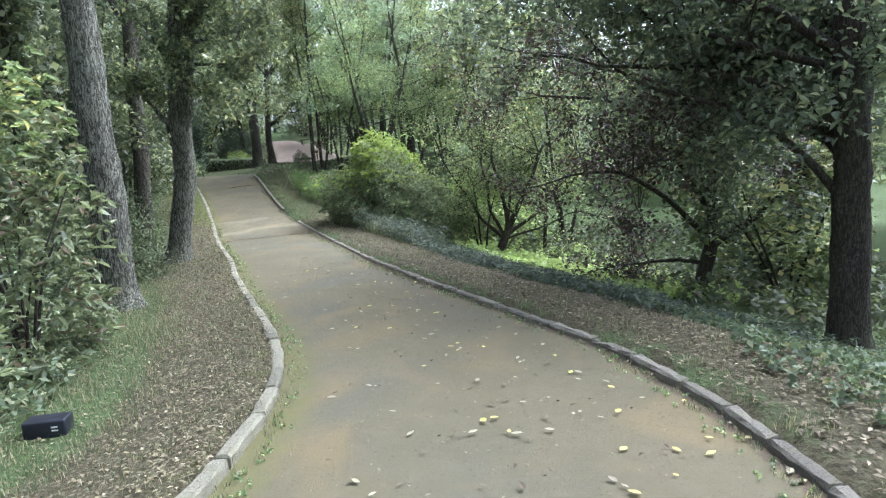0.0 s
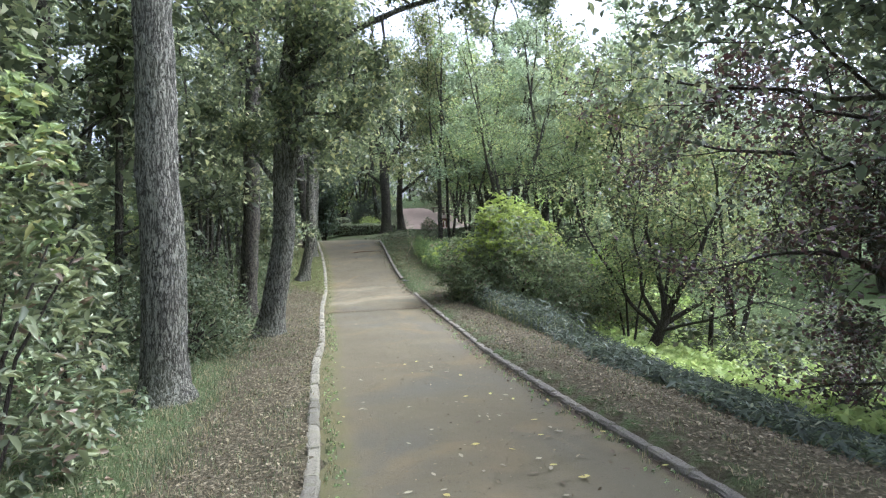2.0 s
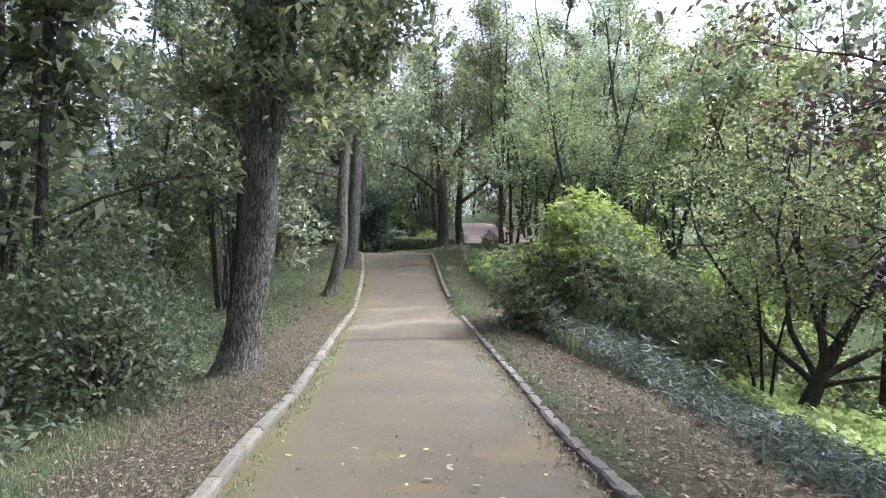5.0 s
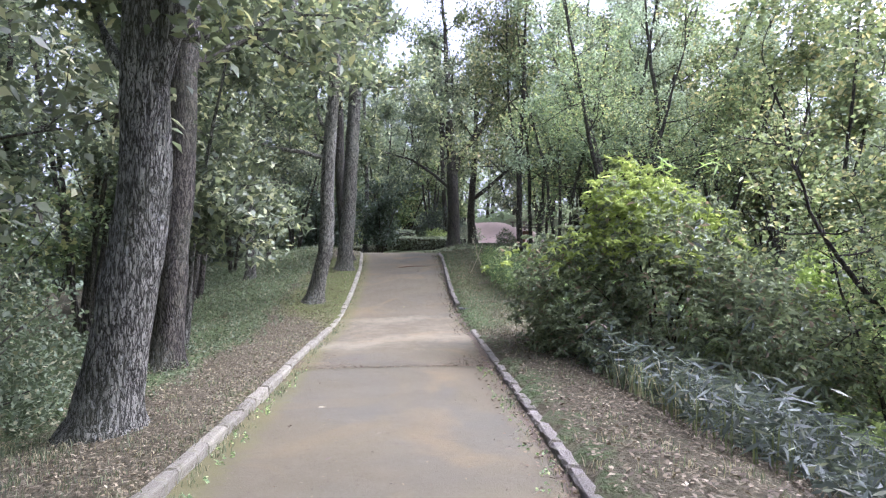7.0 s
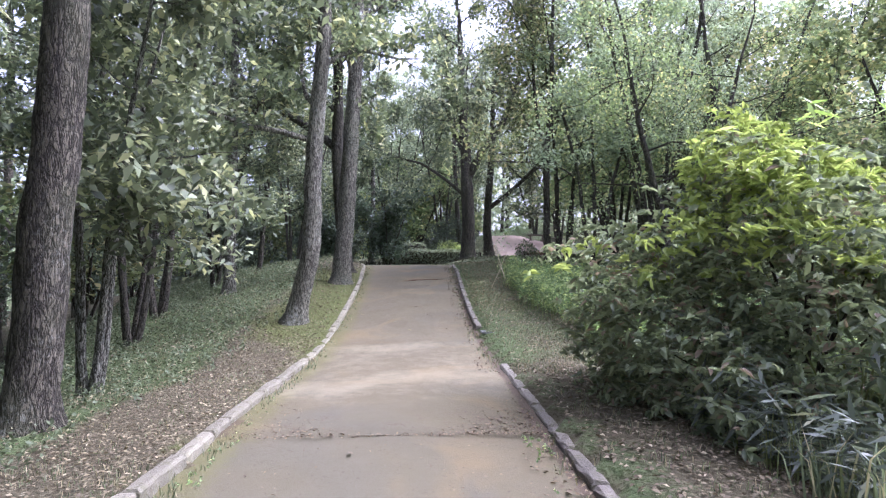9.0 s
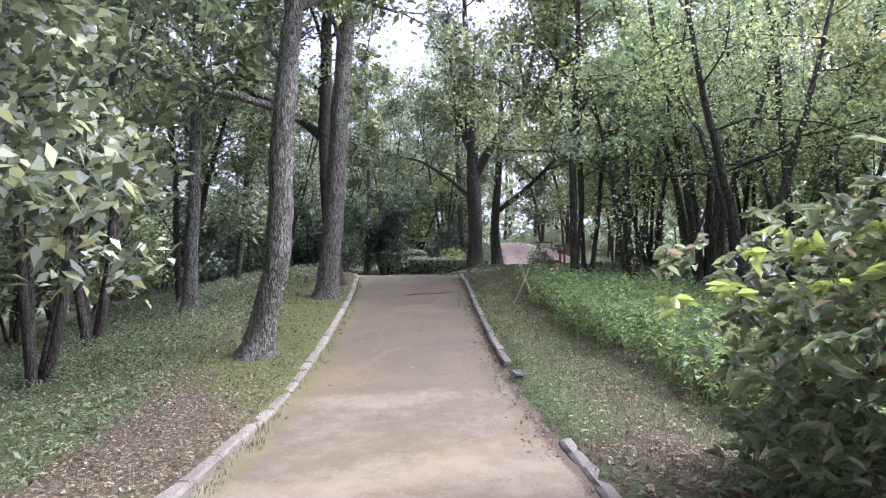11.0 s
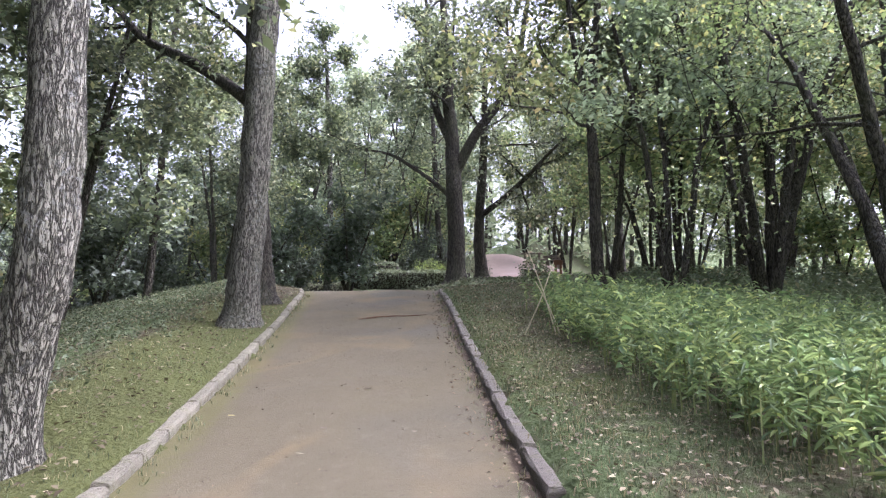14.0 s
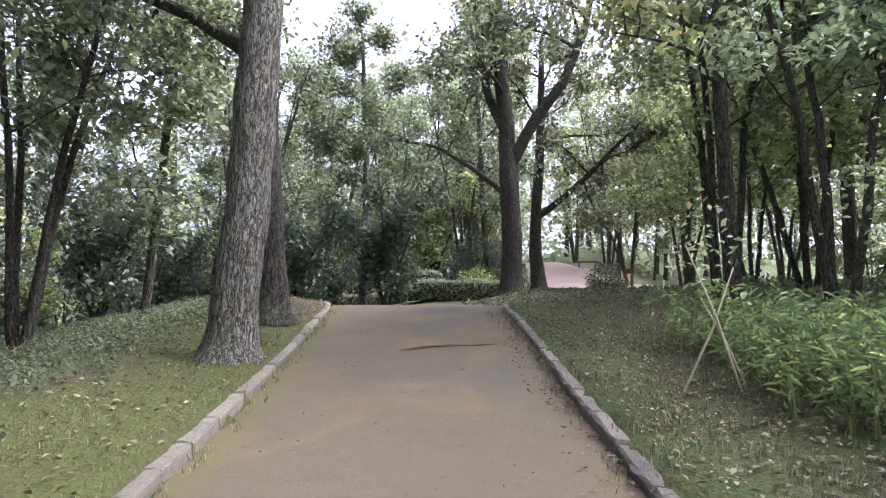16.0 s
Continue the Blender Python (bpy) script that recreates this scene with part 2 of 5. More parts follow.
# ---- the lie of the land ----
L_KNOTS = [(-3, -2.6), (0, -1.75), (2.0, -1.45), (3.0, -1.37), (3.9, -1.33), (4.5, -1.4), (5.1, -1.54), (6.1, -1.91), (7.3, -2.46), (9.6, -3.5), (11.2, -4.12), (13.6, -5.2), (15.7, -6.13), (18.4, -7.22), (20.3, -8.05), (21.7, -8.69), (23, -9.3), (24.8, -10.16), (28.0, -11.8), (29.2, -12.6), (30.2, -14.2)]
R_KNOTS = [(-3, 1.3), (0, 1.75), (2.7, 1.82), (3.5, 1.77), (4.0, 1.69), (4.8, 1.48), (5.4, 1.22), (6.9, 0.48), (8.7, -0.43), (10.8, -1.4), (12.4, -2.02), (14.6, -2.91), (15.9, -3.48), (17.8, -4.32), (20.4, -5.52), (21.6, -6.07), (22.4, -6.4), (24, -7.07), (26.9, -8.26), (28.4, -8.95), (29.4, -9.0), (30.2, -8.4)]
Z_KNOTS = [(-6, 0), (0, 0), (6, 0), (14, 0.0), (16.7, 0.08), (18.7, 0.2), (20.2, 0.38), (21.6, 0.6), (24, 0.96), (25.5, 1.2), (28.4, 1.655), (29.4, 1.71), (31, 1.70)]


def spline(knots):
    """Samples a soft curve through the knots every 5 cm."""
    k = np.array(knots, float)
    s = np.arange(k[0, 0], k[-1, 0], 0.05)
    v = np.interp(s, k[:, 0], k[:, 1])
    w = np.hanning(19)
    w /= w.sum()
    v2 = np.convolve(np.pad(v, 9, mode="edge"), w, "valid")
    return s, v2


SL, SR, SZ = spline(L_KNOTS), spline(R_KNOTS), spline(Z_KNOTS)


def left_x(y):
    return np.interp(y, *SL)


def right_x(y):
    return np.interp(y, *SR)


def path_z(y):
    return np.interp(y, *SZ)


def smooth(a, b, v):
    u = np.clip((np.asarray(v, float) - np.asarray(a, float)) / (np.asarray(b, float) - np.asarray(a, float)), 0, 1)
    return u * u * (3 - 2 * u)


def bumps(x, y, size):
    return np.sin(x / size * 1.7 + np.sin(y / size * 1.1) * 1.3) * np.cos(y / size * 1.3 + np.sin(x / size * 0.9))


def land(x, y):
    """Height of the ground beside and beyond the path."""
    x, y = np.asarray(x, float), np.asarray(y, float)
    yc = np.clip(y, -3, 30.1)
    base = path_z(yc)
    dl, dr = (left_x(yc) - x) * 0.91, (x - right_x(yc)) * 0.91
    later = 0.6 * np.maximum(0, dr - 3.0)
    up = smooth(17.5 + later, 20.5 + later, y)
    right_low = -0.32 * np.clip(dr - 0.9, 0, 3.4) - 0.17 * np.maximum(0, dr - 4.3) * (1 - 0.45 * smooth(8, 16, dr))
    right_high = 0.05 * np.minimum(dr, 1.3) - 0.11 * np.clip(dr - 1.3, 0, 4.7) - 0.22 * np.maximum(0, dr - 6.0)
    right = (1 - up) * right_low + up * right_high
    left = (0.12 * smooth(18, 21, y) - 0.11 * (1 - smooth(16, 19, y))) * np.minimum(dl, 1.3) - 0.16 * np.maximum(0, dl - 1.6)
    off = np.where(dr > 0, np.maximum(right, -3.6), np.where(dl > 0, np.maximum(left, -2.2), 0.0))
    near = base + off + np.where((dl > 0) | (dr > 0), 0.055, -0.12)
    near = near + 0.04 * bumps(x, y, 1.1) * smooth(0.3, 1.2, np.maximum(dl, dr)) + 0.25 * bumps(x, y, 6.0) * smooth(6, 14, np.maximum(dl, dr))
    rise = 0.46 * smooth(31, 35, y) * smooth(-12.2, -10.2, x) + 0.33 * smooth(35, 41, y) + 2.2 * smooth(38, 51, y) * smooth(-7.5, -13, x) * smooth(-40, -16, x)
    hill = 1.72 + rise - 0.16 * np.maximum(0, -15 - x) - 0.12 * np.maximum(0, x + 1)
    hill = np.maximum(hill, -4.0) + 0.05 * bumps(x, y, 1.6)
    hill = hill + 5.0 * smooth(52, 85, y)
    w = smooth(28.8, 31.5, y)
    far = smooth(60, 130, np.hypot(x + 5, y - 15))
    return (1 - far) * ((1 - w) * near + w * hill) + far * (2.0 + 5.0 * smooth(40, 90, y))


def cover(x, y):
    """How much grass, moss and leaf litter lies on a spot."""
    yc = np.clip(y, -3, 30.1)
    dl, dr = (left_x(yc) - x) * 0.91, (x - right_x(yc)) * 0.91
    grass = 0.75 * (dl > 0) * smooth(0.7, 1.5, dl) * (1 - smooth(8, 13, y)) + 0.72 * (dl > 0) * smooth(0.8, 1.8, dl) * smooth(11, 15, y)
    grass = grass + 0.4 * (dl > 0) * (1 - smooth(16, 19, y)) * smooth(0.8, 1.7, dl) + 0.2 * (dr > 0) * (1 - smooth(17, 19, y)) + 0.52 * (dr > 0) * smooth(17.5, 19, y) * (1 - smooth(28, 31, y)) + 0.35 * (dr > 0) * (1 - smooth(0.0, 0.6, dr)) + 0.4 * (dr > 0) * smooth(2, 3.2, dr) + 0.5 * smooth(29, 31, y)
    moss = 0.7 * (dl > 0) * smooth(17.5, 19, y) * (1 - smooth(25, 28, y)) * (1 - smooth(0.9, 2.0, dl)) + 0.4 * (dl > 0) * (1 - smooth(0.15, 0.4, dl))
    moss = moss + 0.5 * (dr > 0) * smooth(20, 22, y) * (1 - smooth(26, 28, y)) * (1 - smooth(0.6, 1.6, dr))
    litter = 0.85 * (dl > 0) * (1 - smooth(1.0, 2.6, dl)) * (1 - smooth(17, 20, y)) + 0.9 * (dr > 0) * smooth(0.2, 0.7, dr) * (1 - smooth(1.6, 2.6, dr)) * (1 - smooth(18, 20, y))
    far = smooth(4, 9, np.maximum(dl, dr))
    grass = grass * (1 - 0.55 * far) + 0.5 * far * (dr > 0)
    litter = litter + 0.8 * far * (dl > 0) + 0.6 * (dr > 0) * smooth(19, 21, y) * smooth(0.7, 1.2, dr) + 0.55 * (dl > 0) * smooth(3, 5, dl)
    return np.clip(np.stack([grass, moss, litter], -1), 0, 1)


# ---- mesh helpers ----
def mesh_from(name, verts, faces, mat, flat=False):
    me = bpy.data.meshes.new(name)
    v = np.asarray(verts, np.float32)
    loops = [np.asarray(f, np.int32) for f in (faces if isinstance(faces, list) else [faces]) if len(f)]
    me.vertices.add(len(v))
    me.vertices.foreach_set("co", v.ravel())
    sizes = np.concatenate([np.full(len(f), f.shape[1], np.int32) for f in loops])
    me.loops.add(int(sizes.sum()))
    me.loops.foreach_set("vertex_index", np.concatenate([f.ravel() for f in loops]))
    me.polygons.add(len(sizes))
    starts = np.concatenate([[0], np.cumsum(sizes)[:-1]]).astype(np.int32)
    me.polygons.foreach_set("loop_start", starts)
    me.update(calc_edges=True)
    me.polygons.foreach_set("use_smooth", np.full(len(sizes), not flat))
    me.materials.append(mat)
    me.validate()
    return me


def part(name, me, parent=None, label=""):
    ob = new(name, me)
    if parent is not None:
        ob.parent = parent
    if label:
        ob["label"] = label
    return ob


def thing(name, x, y, z, label, category, group="", kind="", rz=0.0):
    ob = new(name)
    ob.empty_display_size = 0.2
    ob.matrix_basis = pose(x, y, z, 0, 0, rz)
    return tagged(ob, label, category, group, kind)


class Builder:
    """Collects tubes, boxes and leaves into one mesh."""

    def __init__(self):
        self.v, self.q, self.t, self.n = [], [], [], 0

    def add(self, v, quads=None, tris=None):
        if quads is not None and len(quads):
            self.q.append(np.asarray(quads) + self.n)
        if tris is not None and len(tris):
            self.t.append(np.asarray(tris) + self.n)
        self.v.append(np.asarray(v, float))
        self.n += len(v)

    def tube(self, pts, radii, sides, rough=0.0, rng=None):
        p = np.asarray(pts, float)
        r = np.asarray(radii, float)
        d = np.gradient(p, axis=0)
        d /= np.linalg.norm(d, axis=1, keepdims=True) + 1e-9
        ref = np.array([0.0, 1.0, 0.0]) if abs(d[0][1]) < 0.8 else np.array([1.0, 0.0, 0.0])
        a = np.cross(d, ref)
        a /= np.linalg.norm(a, axis=1, keepdims=True) + 1e-9
        b = np.cross(d, a)
        ang = np.linspace(0, 2 * np.pi, sides, endpoint=False)
        rr = np.repeat(r[:, None], sides, 1)
        if rough and rng is not None:
            lobes = 1 + rough * (np.sin(ang * 3 + rng.uniform(0, 6)) * 0.5 + np.sin(ang * 5 + rng.uniform(0, 6)) * 0.35)
            rr = rr * lobes[None, :] * (1 + rough * 0.5 * rng.standard_normal(rr.shape))
        v = p[:, None, :] + rr[..., None] * (np.cos(ang)[None, :, None] * a[:, None, :] + np.sin(ang)[None, :, None] * b[:, None, :])
        k = len(p)
        i = np.arange(k - 1)[:, None] * sides
        j = np.arange(sides)[None, :]
        j2 = (j + 1) % sides
        q = np.stack([i + j, i + j2, i + sides + j2, i + sides + j], -1).reshape(-1, 4)
        tip = len(v.reshape(-1, 3))
        vv = np.vstack([v.reshape(-1, 3), p[-1:] + d[-1:] * r[-1]])
        t = np.stack([(k - 1) * sides + np.arange(sides), (k - 1) * sides + (np.arange(sides) + 1) % sides, np.full(sides, tip)], -1)
        self.add(vv, q, t)

    def leaves(self, centres, length, width, rng, up=1.0, droop=0.2, along=None, fine=False):
        """A folded leaf at each centre: four corners, or a rounder six with an arching rib."""
        c = np.asarray(centres, float)
        n = len(c)
        if n == 0:
            return
        nor = rng.standard_normal((n, 3)) * 0.6 + np.array([0, 0, up])
        nor /= np.linalg.norm(nor, axis=1, keepdims=True)
        d = rng.standard_normal((n, 3)) if along is None else np.asarray(along) + 0.5 * rng.standard_normal((n, 3))
        d = d - nor * np.sum(d * nor, 1, keepdims=True)
        d /= np.linalg.norm(d, axis=1, keepdims=True) + 1e-9
        d[:, 2] -= droop
        s = np.cross(nor, d)
        ll = (length * rng.uniform(0.65, 1.25, n))[:, None]
        ww = (width * rng.uniform(0.7, 1.2, n))[:, None]
        fold = nor * ww * 0.25
        if fine:
            arch = nor * ll * 0.1
            v = np.stack([c - d * ll * 0.5 - arch, c - d * ll * 0.2 + s * ww * 0.46 + fold, c + d * ll * 0.14 + s * ww * 0.42 + fold, c + d * ll * 0.5 - arch,
                          c + d * ll * 0.14 - s * ww * 0.42 + fold, c - d * ll * 0.2 - s * ww * 0.46 + fold], 1).reshape(-1, 3)
            i = np.arange(n)[:, None] * 6
            self.add(v, np.concatenate([i + np.array([[0, 3, 2, 1]]), i + np.array([[0, 5, 4, 3]])]))
            return
        v = np.stack([c - d * ll * 0.5, c - d * ll * 0.06 + s * ww * 0.5 + fold, c + d * ll * 0.5, c - d * ll * 0.06 - s * ww * 0.5 + fold], 1).reshape(-1, 3)
        self.add(v, np.arange(4 * n).reshape(-1, 4))

    def blades(self, roots, height, width, rng, lean=0.45):
        r = np.asarray(roots, float)
        n = len(r)
        a = rng.uniform(0, 2 * np.pi, n)
        side = np.stack([np.cos(a), np.sin(a), np.zeros(n)], 1)
        b = rng.uniform(0, 2 * np.pi, n)
        h = (height * rng.uniform(0.5, 1.3, n))[:, None]
        out = np.stack([np.cos(b), np.sin(b), np.zeros(n)], 1) * lean * h * rng.uniform(0.3, 1.4, n)[:, None]
        up = np.array([0, 0, 1.0])
        w = width * rng.uniform(0.7, 1.3, n)[:, None]
        mid = r + up * h * 0.6 + out * 0.35
        tip = r + up * h * rng.uniform(0.75, 1.0, n)[:, None] + out
        v = np.stack([r - side * w / 2, r + side * w / 2, mid + side * w * 0.4, mid - side * w * 0.4, tip], 1).reshape(-1, 3)
        i = np.arange(n)[:, None] * 5
        self.add(v, i + np.array([[0, 1, 2, 3]]), i + np.array([[3, 2, 4]]))

    def box(self, cx, cy, cz, sx, sy, sz, rz=0.0, chamfer=0.0):
        bm = bmesh.new()
        bmesh.ops.create_cube(bm, size=1.0, matrix=pose(cx, cy, cz, 0, 0, rz) @ Matrix.Diagonal((sx, sy, sz, 1)))
        if chamfer:
            bmesh.ops.bevel(bm, geom=list(bm.edges), offset=chamfer, segments=2, affect="EDGES", profile=0.6)
        bm.verts.index_update()
        bmesh.ops.triangulate(bm, faces=[f for f in bm.faces if len(f.verts) > 4])
        self.add([v.co[:] for v in bm.verts], np.array([[v.index for v in f.verts] for f in bm.faces if len(f.verts) == 4]).reshape(-1, 4), np.array([[v.index for v in f.verts] for f in bm.faces if len(f.verts) == 3]).reshape(-1, 3))
        bm.free()

    def mesh(self, name, mat, flat=False):
        faces = [np.vstack(f) for f in (self.q, self.t) if f]
        return mesh_from(name, np.vstack(self.v), faces, mat, flat)


def set_cover(me, values):
    layer = me.color_attributes.new("cover", "FLOAT_COLOR", "POINT")
    layer.data.foreach_set("color", np.concatenate([values, np.ones((len(values), 1))], 1).astype(np.float32).ravel())


def grid_faces(rows, cols):
    i = np.arange(rows - 1)[:, None] * cols
    j = np.arange(cols - 1)[None, :]
    return np.stack([i + j, i + j + 1, i + cols + j + 1, i + cols + j], -1).reshape(-1, 4)


def spread(lo, fine_lo, fine_hi, hi, step):
    """Even steps in the middle, growing steps out to the rim."""
    mid = np.arange(fine_lo, fine_hi, step)

    def rim(dist):
        out, s, d = [], step, 0.0
        while d < dist:
            s *= 1.22
            d += s
            out.append(min(d, dist))
        return np.array(out)
    return np.concatenate([(fine_lo - rim(fine_lo - lo))[::-1], mid, fine_hi + rim(hi - fine_hi)])


# ---- ground and path ----
gx, gy = spread(-900, -15, 6, 900, 0.19), spread(-900, 0, 32, 900, 0.19)
GX, GY = np.meshgrid(gx, gy)
gverts = np.stack([GX, GY, land(GX, GY)], -1).reshape(-1, 3)
gme = mesh_from("ground", gverts, grid_faces(len(gy), len(gx)), GROUND)
set_cover(gme, cover(gverts[:, 0], gverts[:, 1]))
tagged(new("ground", gme), "woodland floor of leaf litter, moss and rough grass", "ground", kind="structure")

py = np.arange(-2.9, 30.1, 0.07)
pu = np.linspace(0, 1, 33)
PU, PY = np.meshgrid(pu, py)
PX = (left_x(PY) + 0.02) * (1 - PU) + (right_x(PY) - 0.02) * PU
PQ = -0.42 * PX + 0.9 * PY
PW = 0.008 * bumps(PX, PY, 0.45) + 0.012 * bumps(PX, PY, 1.7)
PZ = path_z(PY) - 0.02 + 0.03 * (1 - (2 * PU - 1) ** 2) + PW + 0.02 * smooth(15.6, 15.75, PQ) - 0.02 * smooth(16.6, 19.0, PQ)
pverts = np.stack([PX, PY, PZ], -1).reshape(-1, 3)
pme = mesh_from("path", pverts, grid_faces(len(py), len(pu)), PATH)
edge = np.minimum(PU, 1 - PU) * (right_x(PY) - left_x(PY)) * 0.91
sandy = 0.85 * smooth(16.0, 17.0, PQ) * (1 - smooth(19.7, 20.2, PQ)) * (0.7 + 0.3 * np.sin(PQ * 2.6 + 2.0 * bumps(PX, PY, 0.9))) + 0.2 * smooth(3, 8, PQ) * (1 - smooth(14, 15, PQ)) + 0.25 * smooth(0.1, 0.3, PU) * smooth(20, 21, PQ) * (1 - smooth(22, 24, PQ))
mossy = 0.85 * (1 - smooth(0.12, 0.5, edge)) * (1 - 0.5 * (PU > 0.5))
dirty = 0.4 * smooth(15.6, 15.75, PQ) * (1 - smooth(16.0, 16.7, PQ)) + 0.6 * (1 - smooth(0.05, 0.22, edge)) * (PU > 0.5) + 0.5 * (1 - smooth(0.03, 0.12, edge))
crackline = np.exp(-((PQ - 26.55 - 0.06 * np.sin(PX * 5)) / 0.06) ** 2) * smooth(-9.15, -9.0, PX) * (1 - smooth(-8.35, -8.2, PX))
pme.vertices.foreach_set("co", (pverts - np.array([0, 0, 1]) * (0.012 * crackline.reshape(-1, 1))).astype(np.float32).ravel())
set_cover(pme, np.clip(np.stack([sandy.ravel(), mossy.ravel(), (dirty + 0.6 * crackline).ravel()], -1), 0, 1))
tagged(new("path", pme), "trodden pale soil path with mossy edges climbing to a crest", "path", kind="structure")


def draped(name, centres, lift, mat, label, category):
    c = np.array(centres, float)
    s = np.linspace(0, len(c) - 1, 90)
    x, y, hw = (np.interp(s, np.arange(len(c)), c[:, k]) for k in range(3))
    d = np.stack([np.gradient(x), np.gradient(y)], 1)
    d /= np.linalg.norm(d, axis=1, keepdims=True)
    u = np.linspace(-1, 1, 15)
    X = x[:, None] + d[:, 1:2] * hw[:, None] * u
    Y = y[:, None] - d[:, 0:1] * hw[:, None] * u
    v = np.stack([X, Y, land(X, Y) + lift], -1).reshape(-1, 3)
    return tagged(new(name, mesh_from(name, v, grid_faces(90, 15)[:, ::-1], mat)), label, category, kind="structure")


draped("paved_path", [(-8.9, 36.6, 1.0), (-9.4, 38.5, 1.3), (-10.6, 42.5, 1.5), (-11.8, 46, 1.4), (-13.0, 50, 1.3), (-15.5, 56, 1.3)], 0.09, PINK, "pale pinkish paved path climbing beyond the crest", "path")
draped("paved_terrace", [(-8.2, 36.5, 1.0), (-8.2, 39.0, 1.5), (-8.6, 42.0, 1.7), (-9.2, 46.0, 1.7), (-10.0, 51.5, 1.5)], 0.075, PINK, "pinkish paved terrace with a picnic table", "terrace")


# ---- trees ----
def unit(v):
    return v / (np.linalg.norm(v) + 1e-9)


def limb_line(p, d, length, rng, lift=0.25, wander=0.16, steps=6):
    pts = [np.array(p, float)]
    d = unit(np.array(d, float))
    for _ in range(steps - 1):
        d = unit(d + rng.standard_normal(3) * wander + np.array([0, 0, lift / steps]))
        pts.append(pts[-1] + d * length / (steps - 1))
    return np.array(pts)


def resample(pts, step):
    p = np.asarray(pts, float)
    seg = np.concatenate([[0], np.cumsum(np.linalg.norm(np.diff(p[:, :3], axis=0), axis=1))])
    s = np.linspace(0, seg[-1], max(4, int(seg[-1] / step)))
    out = np.stack([np.interp(s, seg, p[:, k]) for k in range(p.shape[1])], 1)
    w = np.array([0.25, 0.5, 0.25])
    for k in range(p.shape[1]):
        out[1:-1, k] = np.convolve(out[:, k], w, "valid")
    return out


def make_tree(name, x, y, stems, bark, leaf, label, seed, crown_from=3.0, limbs=9, limb_len=2.2, leaves=9000, leaf_size=0.1,
              elev=(15, 55), droop=0.2, sub=5, twigs=4, category="tree", group="", sides=14, extra=(), z=None, spread_sigma=0.16, aspect=0.5, azim=None, fine=False):
    """A tree: stems as lines of x, y, z, radius from its foot; limbs, twigs and leaves grow from them."""
    rng = np.random.default_rng(seed)
    foot = float(land(x, y)) - 0.06 if z is None else z
    tree = thing(name, x, y, foot, label, category, group)
    crown = Builder()
    tips = []
    ends = []
    for n_stem, st in enumerate(stems):
        trunk = Builder()
        line = resample(st, 0.18)
        line[:, :2] += np.cumsum(rng.standard_normal((len(line), 2)) * 0.008, 0) * smooth(0.3, 1.5, line[:, 2])[:, None]
        r = line[:, 3] * (1 + 0.55 * np.exp(-line[:, 2] / 0.16) * (sides > 8))
        trunk.tube(line[:, :3], r, sides, 0.06, rng)
        part("trunk" if len(stems) == 1 else "stem", trunk.mesh("trunk", bark), tree)
        zmax = line[-1, 2]
        for k in range(limbs):
            h = crown_from + (zmax - crown_from) * ((k + rng.uniform(0.1, 0.9)) / limbs)
            if h > zmax:
                continue
            i = int(np.argmin(abs(line[:, 2] - h)))
            az = rng.uniform(0, 2 * np.pi) + k * 2.4 if azim is None else radians(rng.uniform(*azim))
            el = radians(rng.uniform(*elev))
            ends.append((line[i, :3], np.array([np.cos(az) * np.cos(el), np.sin(az) * np.cos(el), np.sin(el)]), limb_len * rng.uniform(0.65, 1.2) * (1 - 0.45 * (h - crown_from) / max(zmax - crown_from, 0.5)), min(0.06, max(0.012, line[i, 3] * 0.4))))
        ends.append((line[-1, :3], unit(line[-1, :3] - line[-3, :3]), limb_len * 0.7, line[-1, 3]))
    for e in extra:
        trunk = Builder()
        line = resample(e, 0.25)
        trunk.tube(line[:, :3], line[:, 3], 9, 0.05, rng)
        part("bough", trunk.mesh("bough", bark), tree)
        ends.append((line[-1, :3], unit(line[-1, :3] - line[-3, :3]), limb_len * 0.8, line[-1, 3]))
        for k in range(5):
            i = rng.integers(int(len(line) * 0.55), len(line))
            ends.append((line[i, :3], unit(rng.standard_normal(3) + np.array([0, 0, 0.5])), limb_len * 0.6, line[i, 3] * 0.5))
    for p, d, ln, r in ends:
        wood = Builder()
        main = limb_line(p, d, ln, rng, 0.3)
        wood.tube(main, np.linspace(r, r * 0.3, len(main)), 4 if group else 6)
        for _ in range(sub):
            u = rng.uniform(0.25, 1.0) * (len(main) - 1)
            i = int(u)
            q = main[i] + (main[min(i + 1, len(main) - 1)] - main[i]) * (u - i)
            sd = unit(d + rng.standard_normal(3) * 0.75)
            line = limb_line(q, sd, ln * rng.uniform(0.3, 0.6), rng, 0.1, 0.2, 5)
            wood.tube(line, np.linspace(max(0.006, r * 0.3), 0.004, len(line)), 3 if group else 4)
            for _ in range(twigs):
                j = rng.integers(1, len(line))
                t = limb_line(line[j], unit(sd + rng.standard_normal(3) * 0.9), ln * rng.uniform(0.1, 0.25), rng, -droop, 0.2, 4)
                if not group:
                    wood.tube(t, [0.004, 0.0035, 0.003, 0.002], 3)
                tips.append(t)
        part("limb", wood.mesh("limb", bark), tree)
    pts = np.concatenate(tips)
    ch = pts[rng.integers(0, len(pts), leaves)] + rng.standard_normal((leaves, 3)) * spread_sigma * np.array([1, 1, 0.7])
    crown.leaves(ch, leaf_size, leaf_size * aspect, rng, 0.9, droop, None, fine)
    part("crown", crown.mesh("crown", leaf), tree)
    return tree


